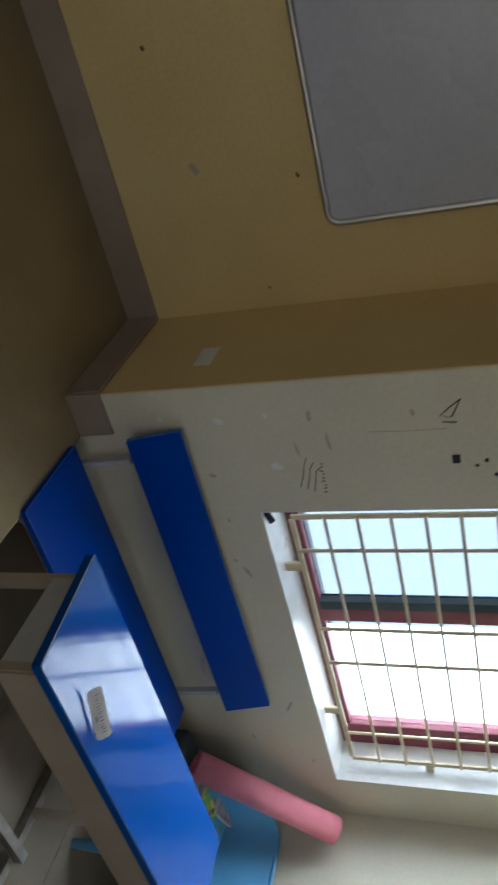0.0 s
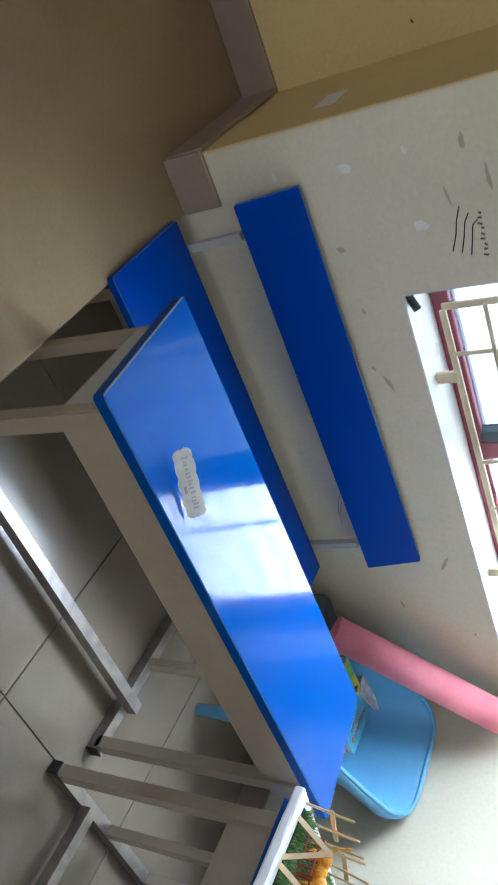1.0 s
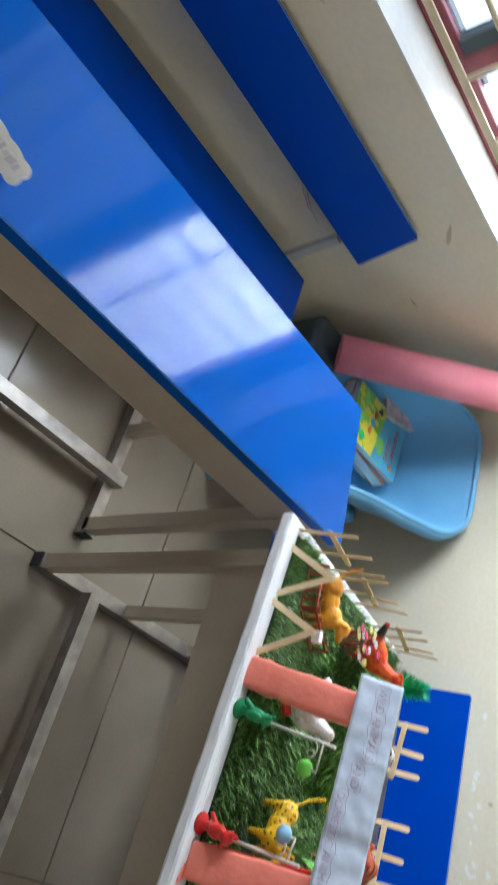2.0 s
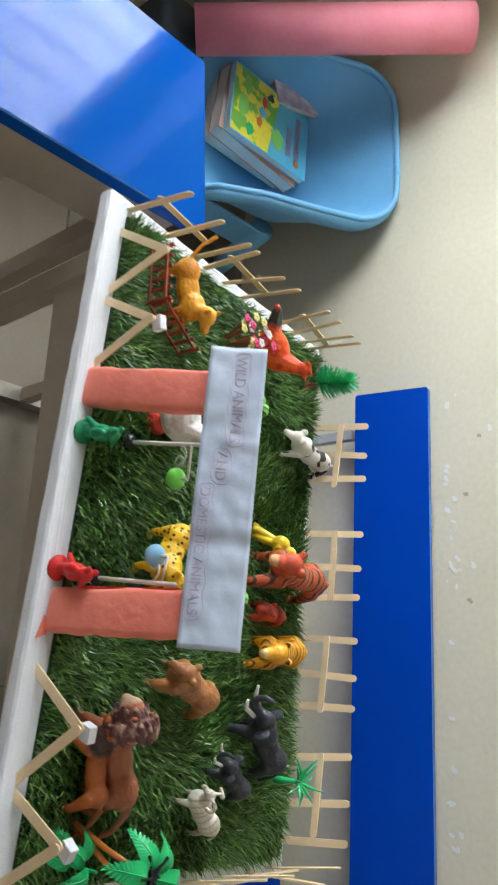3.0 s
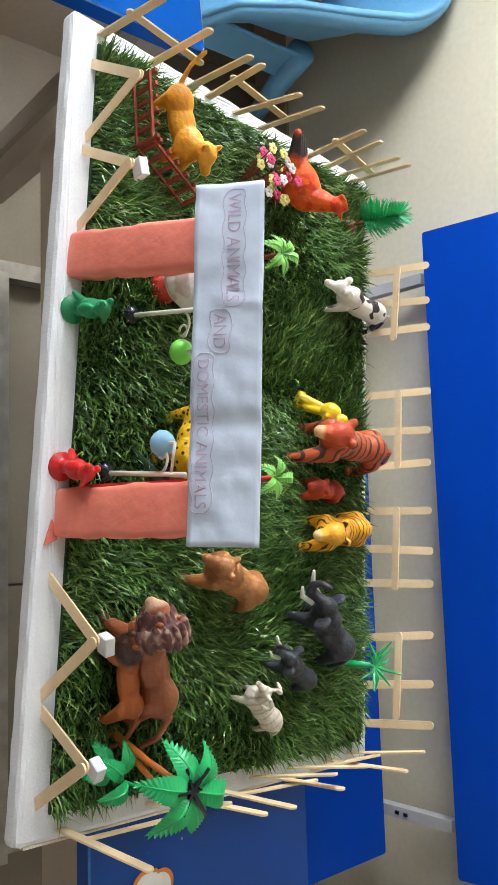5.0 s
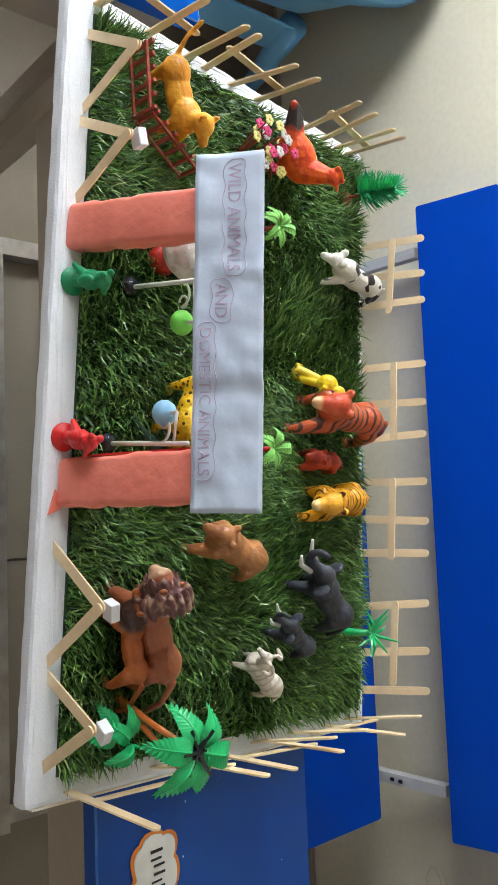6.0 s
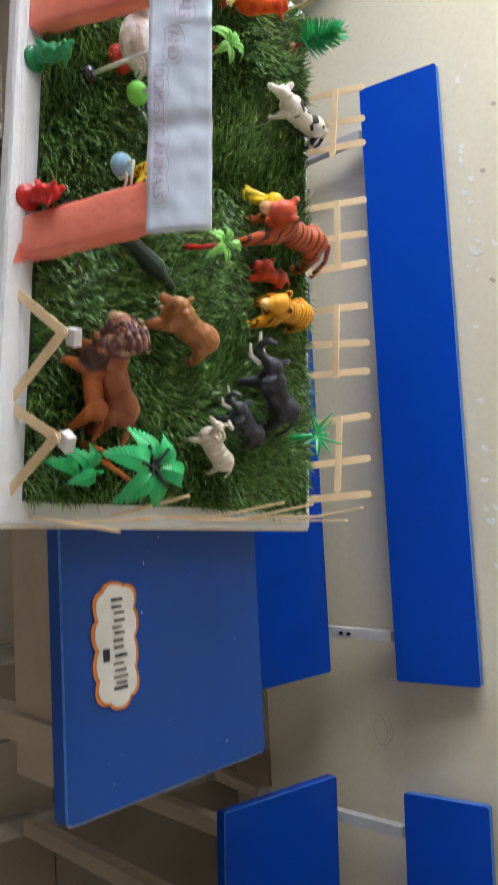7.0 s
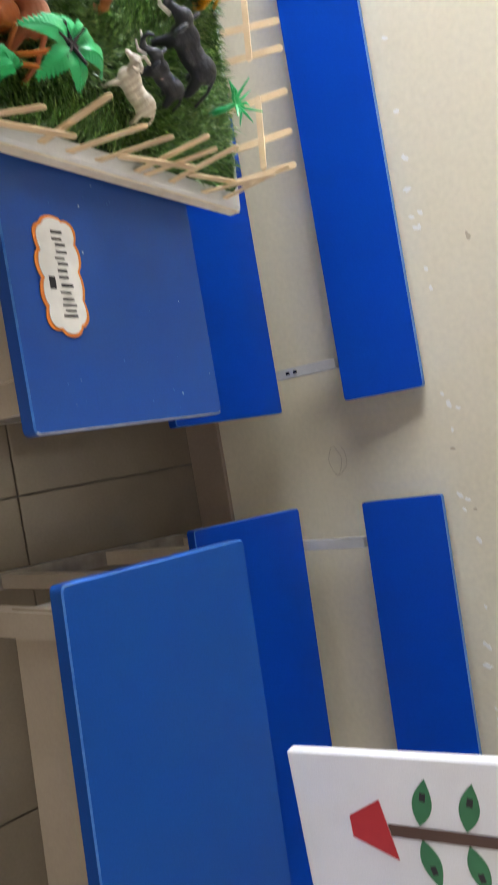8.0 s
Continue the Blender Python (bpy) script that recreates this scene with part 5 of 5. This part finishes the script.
limb(bm, (0.012, 0.008, 0.045), (0.022, 0.0, 0.052), 0.005, 0.005)
ball(bm, (0.014, -0.002, 0.064), (0.010, 0.009, 0.009))
limb(bm, (0.006, -0.01, 0.05), (0.018, -0.012, 0.042), 0.005, 0.004)
toy("toy_monkey", bm, "yellow_plastic", on_board(1.270, -0.522, 30, UPG, 22), "yellow plastic toy animal upright on a small base", "toy animal", 0.0011)
for x, y, mt, t, lab in ((1.212, -0.856, "jade", 25, "bright green plastic toy bird on a round stand"), (1.372, -0.868, "red_plastic", -10, "glossy red plastic toy bird on a round stand")):
    bm = bmesh.new()
    tube(bm, [(0, 0, 0), (0, 0, 0.003), (0, 0, 0.007)], 0.013, 14, radii=[0.0145, 0.0145, 0.008])
    limb(bm, (0, 0, 0.006), (0, 0, 0.020), 0.006, 0.008)
    ball(bm, (0.001, 0, 0.030), (0.0105, 0.009, 0.015))
    ball(bm, (0.003, 0, 0.048), (0.009, 0.008, 0.009))
    for s in (-1, 1):
        ball(bm, (0.0, s * 0.008, 0.032), (0.006, 0.004, 0.012), 8)
        ball(bm, (-0.002, s * 0.005, 0.056), (0.004, 0.003, 0.005), 8)
    limb(bm, (0.010, 0, 0.047), (0.016, 0, 0.044), 0.004, 0.002)
    limb(bm, (-0.006, 0, 0.022), (-0.016, 0, 0.012), 0.005, 0.003)
    toy("toy_bird", bm, mt, on_board(x, y, t, 0.0, 8), lab, "toy animal", 0.0011, 2)


# ---- toy plants ----
def frond(bm, base, d, length, width, droop=0.3, comb=8, lift=0.4):
    """A feathered leaf of flat leaflets along a curved rib."""
    d = Vector(d).normalized()
    side = d.cross(Vector((0, 0, 1))).normalized()
    pts = [Vector(base) + d * length * k / comb + Vector((0, 0, lift * length * math.sin(math.pi * 0.9 * k / comb) - droop * length * (k / comb) ** 2)) for k in range(comb + 1)]
    tube(bm, pts, 0.001, 5)
    for k in range(1, comb + 1):
        w = width * math.sin(math.pi * min(0.97, 0.06 + 0.88 * k / comb)) ** 0.9
        a, b = pts[k - 1], pts[k]
        mid = a.lerp(b, 0.5)
        for s in (-1, 1):
            tip = b + side * s * w + d * length * 0.06 - Vector((0, 0, w * 0.25))
            v = [bm.verts.new(p) for p in (a, b, tip, mid + side * s * w * 0.9 - Vector((0, 0, w * 0.18)))]
            bm.faces.new((v[0], v[1], v[2], v[3]))
            u = [bm.verts.new(p.co + Vector((0, 0, -0.0006))) for p in v]
            bm.faces.new((u[3], u[2], u[1], u[0]))
    return bm


def palm(m, h, lean, n, length, width, leaf_mat, trunk_mat, label, droop=0.35, lift=0.35, twin=False):
    p = thing("toy_palm", m, label, "toy tree", "toy plants")
    tip = Vector((lean[0], lean[1], h))
    bm = bmesh.new()
    tube(bm, [(0, 0, 0), tip * 0.5 + Vector((0.002, 0, 0)), tip], 0.004, 8, radii=[0.0042, 0.003, 0.0026])
    part("trunk", bm, trunk_mat, p, smooth=True)
    if twin:
        bm = bmesh.new()
        tube(bm, [(0.004, 0.003, 0), (lean[0] * 0.5 + 0.014, lean[1] * 0.5, h * 0.5), (lean[0] + 0.018, lean[1] - 0.004, h * 0.86)], 0.003, 8, radii=[0.003, 0.0026, 0.002])
        part("trunk", bm, trunk_mat, p, smooth=True)
        bm = bmesh.new()
        for k in range(6):
            a = 2 * math.pi * k / 6 + 0.4
            tube(bm, [tip + Vector((0, 0, 0.004)), tip + Vector((math.cos(a) * 0.022, math.sin(a) * 0.022, 0.012 - 0.004 * (k % 2)))], 0.002, 6, radii=[0.003, 0.0016])
        part("crown_stalk", bm, "black_plastic", p, "dark stalks at the crown")
    for k in range(n):
        a = 2 * math.pi * (k + 0.25) / n
        part("frond", frond(bmesh.new(), tip, (math.cos(a), math.sin(a), 0), length * (0.85 + 0.3 * ((k * 37) % 10) / 10), width, droop * (0.5 + 0.9 * ((k * 53) % 10) / 10), 16 if twin else 10, lift * (0.7 + 0.7 * ((k * 29) % 10) / 10)), leaf_mat, p)
    return p


palm(on_board(1.630, -0.815, 0, UPG), 0.108, (0.036, 0.008), 6, 0.046, 0.0125, "green_plastic", "orange_plastic", "green plastic toy palm on crossed orange trunks", 0.45, 0.3, True)
low = thing("toy_shrub", on_board(1.668, -0.828, 0, UPG), "small bright green feathered toy shrub", "toy plant", "toy plants")
for k, (a, ln) in enumerate(((200, 0.036), (250, 0.038), (160, 0.034), (225, 0.034), (290, 0.030))):
    part("frond", frond(bmesh.new(), (0.0, 0.0, 0.012 + 0.009 * k), (math.cos(radians(a)), math.sin(radians(a)), 0), ln, 0.0085, 0.3, 14, 0.45), "green_plastic", low)
part("stem", tube(bmesh.new(), [(0, 0, 0), (0, 0, 0.06)], 0.0018, 6), "green_plastic", low)
palm(on_board(1.098, -0.605, 0, UPG), 0.056, (0.012, -0.004), 6, 0.028, 0.0065, "light_green", "brown_plastic", "light green plastic toy palm with feathered leaves", 0.4, 0.35)
palm(on_board(1.376, -0.652, 0, UPG), 0.046, (0.002, 0.03), 5, 0.028, 0.0065, "light_green", "red_plastic", "small light green toy palm on a pink stem", 0.4, 0.4)
sp = thing("toy_spiky_palm", on_board(1.611, -0.456, 0, UPG) @ Matrix.Scale(0.92, 4), "small bright green plastic spiky toy palm", "toy tree", "toy plants")
part("trunk", tube(bmesh.new(), [(0, 0, 0), (0.0, 0.006, 0.05)], 0.004, 8, radii=[0.006, 0.0035]), "green_plastic", sp, smooth=True)
for k in range(11):
    a = 2 * math.pi * k / 11
    bm = bmesh.new()
    c, s = math.cos(a), math.sin(a)
    tube(bm, [(0, 0.006, 0.05), (c * 0.016, 0.006 + s * 0.016, 0.058), (c * 0.034, 0.006 + s * 0.034, 0.052 + 0.012 * (k % 3))], 0.002, 5, radii=[0.0024, 0.0026, 0.0008])
    part("spike", bm, "green_plastic", sp)
pine = thing("toy_pine", on_board(1.004, -0.406, 0, UPG), "bright green bristle toy pine on a brown base", "toy tree", "toy plants")
part("base", tube(bmesh.new(), [(0, 0, 0), (0, 0, 0.006), (0, 0, 0.012)], 0.012, 10, radii=[0.014, 0.012, 0.004]), "brown_plastic", pine, smooth=True)
part("trunk", tube(bmesh.new(), [(0, 0, 0.01), (0.006, 0.01, 0.082)], 0.002, 6), "brown_plastic", pine)
bm = bmesh.new()
rg = random.Random(21)
for k in range(420):
    t = rg.random()
    a = rg.random() * 2 * math.pi
    r = 0.030 * (1.0 - 0.5 * t) * (0.8 + 0.3 * rg.random())
    p0 = Vector((0.006 * t, 0.01 * t, 0.026 + 0.054 * t))
    p1 = p0 + Vector((math.cos(a) * r, math.sin(a) * r, 0.012 + 0.006 * rg.random()))
    tube(bm, [p0, p1], 0.0008, 3, radii=[0.0009, 0.0005], cap=False)
part("bristles", bm, "pine_green", pine)

fl = thing("toy_flower_bush", on_board(1.008, -0.620, 0, UPG), "toy bush of pink, yellow and white plastic flowers", "toy flowers", "toy plants")
rg = random.Random(31)
for k in range(26):
    q = Vector((rg.uniform(-0.026, 0.024), rg.uniform(-0.008, 0.044), 0.030 + 0.035 * rg.random()))
    st = part("stem", tube(bmesh.new(), [(q.x * 0.2, q.y * 0.3, 0), (q.x * 0.6, q.y * 0.7, q.z * 0.5), q], 0.0008, 5), "brown_plastic", fl)
    bm = bmesh.new()
    ax = rg.random()
    for j in range(5):
        a = 2 * math.pi * j / 5 + ax
        ball(bm, (q.x + math.cos(a) * 0.004, q.y + math.sin(a) * 0.004, q.z + 0.001), (0.0034, 0.0034, 0.0014), 6)
    ball(bm, (q.x, q.y, q.z + 0.002), 0.0017, 6)
    part("flower", bm, ("flower_pink", "flower_yellow", "flower_white")[k % 3], fl)

# ---- toy lamps and bench ----
for x, y, s, lean, reach, gl, lab in ((1.208, -0.792, 1, 9, 0.040, "lime", "white toy street lamp with lime green globe"), (1.377, -0.824, -1, 5, 0.028, "pale_blue", "white toy street lamp with pale blue globe")):
    lp = thing("toy_street_lamp", on_board(x, y, 0, 0.007, lean), lab, "toy lamp", "toy lamps")
    bm = bmesh.new()
    ball(bm, (0, 0, 0.001), (0.012, 0.012, 0.013), 14)
    part("base", bm, "black_plastic", lp, "black domed base", smooth=True)
    part("post", tube(bmesh.new(), [(0, 0, 0.012), (0, 0.002, 0.125)], 0.0024, 8), "white_plastic", lp, smooth=True)
    bm = bmesh.new()
    sp1 = [(s * 0.012 * (1 - math.cos(a)) + s * 0.001, 0.001, 0.088 + 0.012 * math.sin(a)) for a in [0.3 * k for k in range(11)]]
    tube(bm, sp1, 0.0013, 6)
    sp2 = [(s * (0.020 + 0.006 * math.cos(a)), 0.001, 0.092 + 0.006 * math.sin(a)) for a in [0.6 * k for k in range(9)]]
    tube(bm, sp2, 0.0011, 6)
    tube(bm, [(0, 0.001, 0.106), (s * reach, 0.001, 0.110)], 0.0014, 6)
    part("scroll_arm", bm, "white_plastic", lp, smooth=True)
    bm = bmesh.new()
    ball(bm, (s * reach, 0.001, 0.092), (0.0125, 0.0125, 0.010), 14)
    part("globe", bm, gl, lp, smooth=True)
    part("ring", tube(bmesh.new(), [(s * reach, 0.001, 0.100), (s * reach, 0.001, 0.110)], 0.002, 6), "white_plastic", lp)

for (x0, y0), (x1, y1), lab in (((0.944, -0.786), (1.018, -0.784), "red brown plastic toy fence panel"), ((1.022, -0.780), (1.066, -0.722), "red brown plastic toy fence panel set at an angle")):
    (x0, y0), (x1, y1) = laid(x0, y0), laid(x1, y1)
    a, b = Vector((x0, y0, top(x0, y0))), Vector((x1, y1, top(x1, y1)))
    pn = thing("toy_fence", Matrix.Translation(a), lab, "toy fence", "toy fences")
    d = b - a
    for k in range(6):
        p = d * (k / 5)
        part("picket", tube(bmesh.new(), [p + Vector((0, 0, 0.002)), p + Vector((0, 0.006, 0.050))], 0.0019, square=True), "brown_plastic", pn)
    for h in (0.016, 0.044):
        part("rail", tube(bmesh.new(), [Vector((0, h * 0.11 - 0.004, h)), d + Vector((0, h * 0.11 - 0.002, h))], 0.0016, square=True), "brown_plastic", pn)

# ---- floor tiles ----
TILE = 0.60
tile_bm = B(0.0015, TILE - 0.0015, 0.0015, TILE - 0.0015, -0.010, 0.0, 0.0015, 1)
tile_me = finish(tile_bm, "tile", "tile")
ix = 0
x = 2.12 - 5 * TILE
while x < ROOM_X:
    y = -0.468 + TILE
    while y > ROOM_Y - TILE:
        if x > -0.95:
            t = new("tile", tile_me)
            t.parent = floor
            t.location = (x, y - TILE, 0)
        y -= TILE
    x += TILE
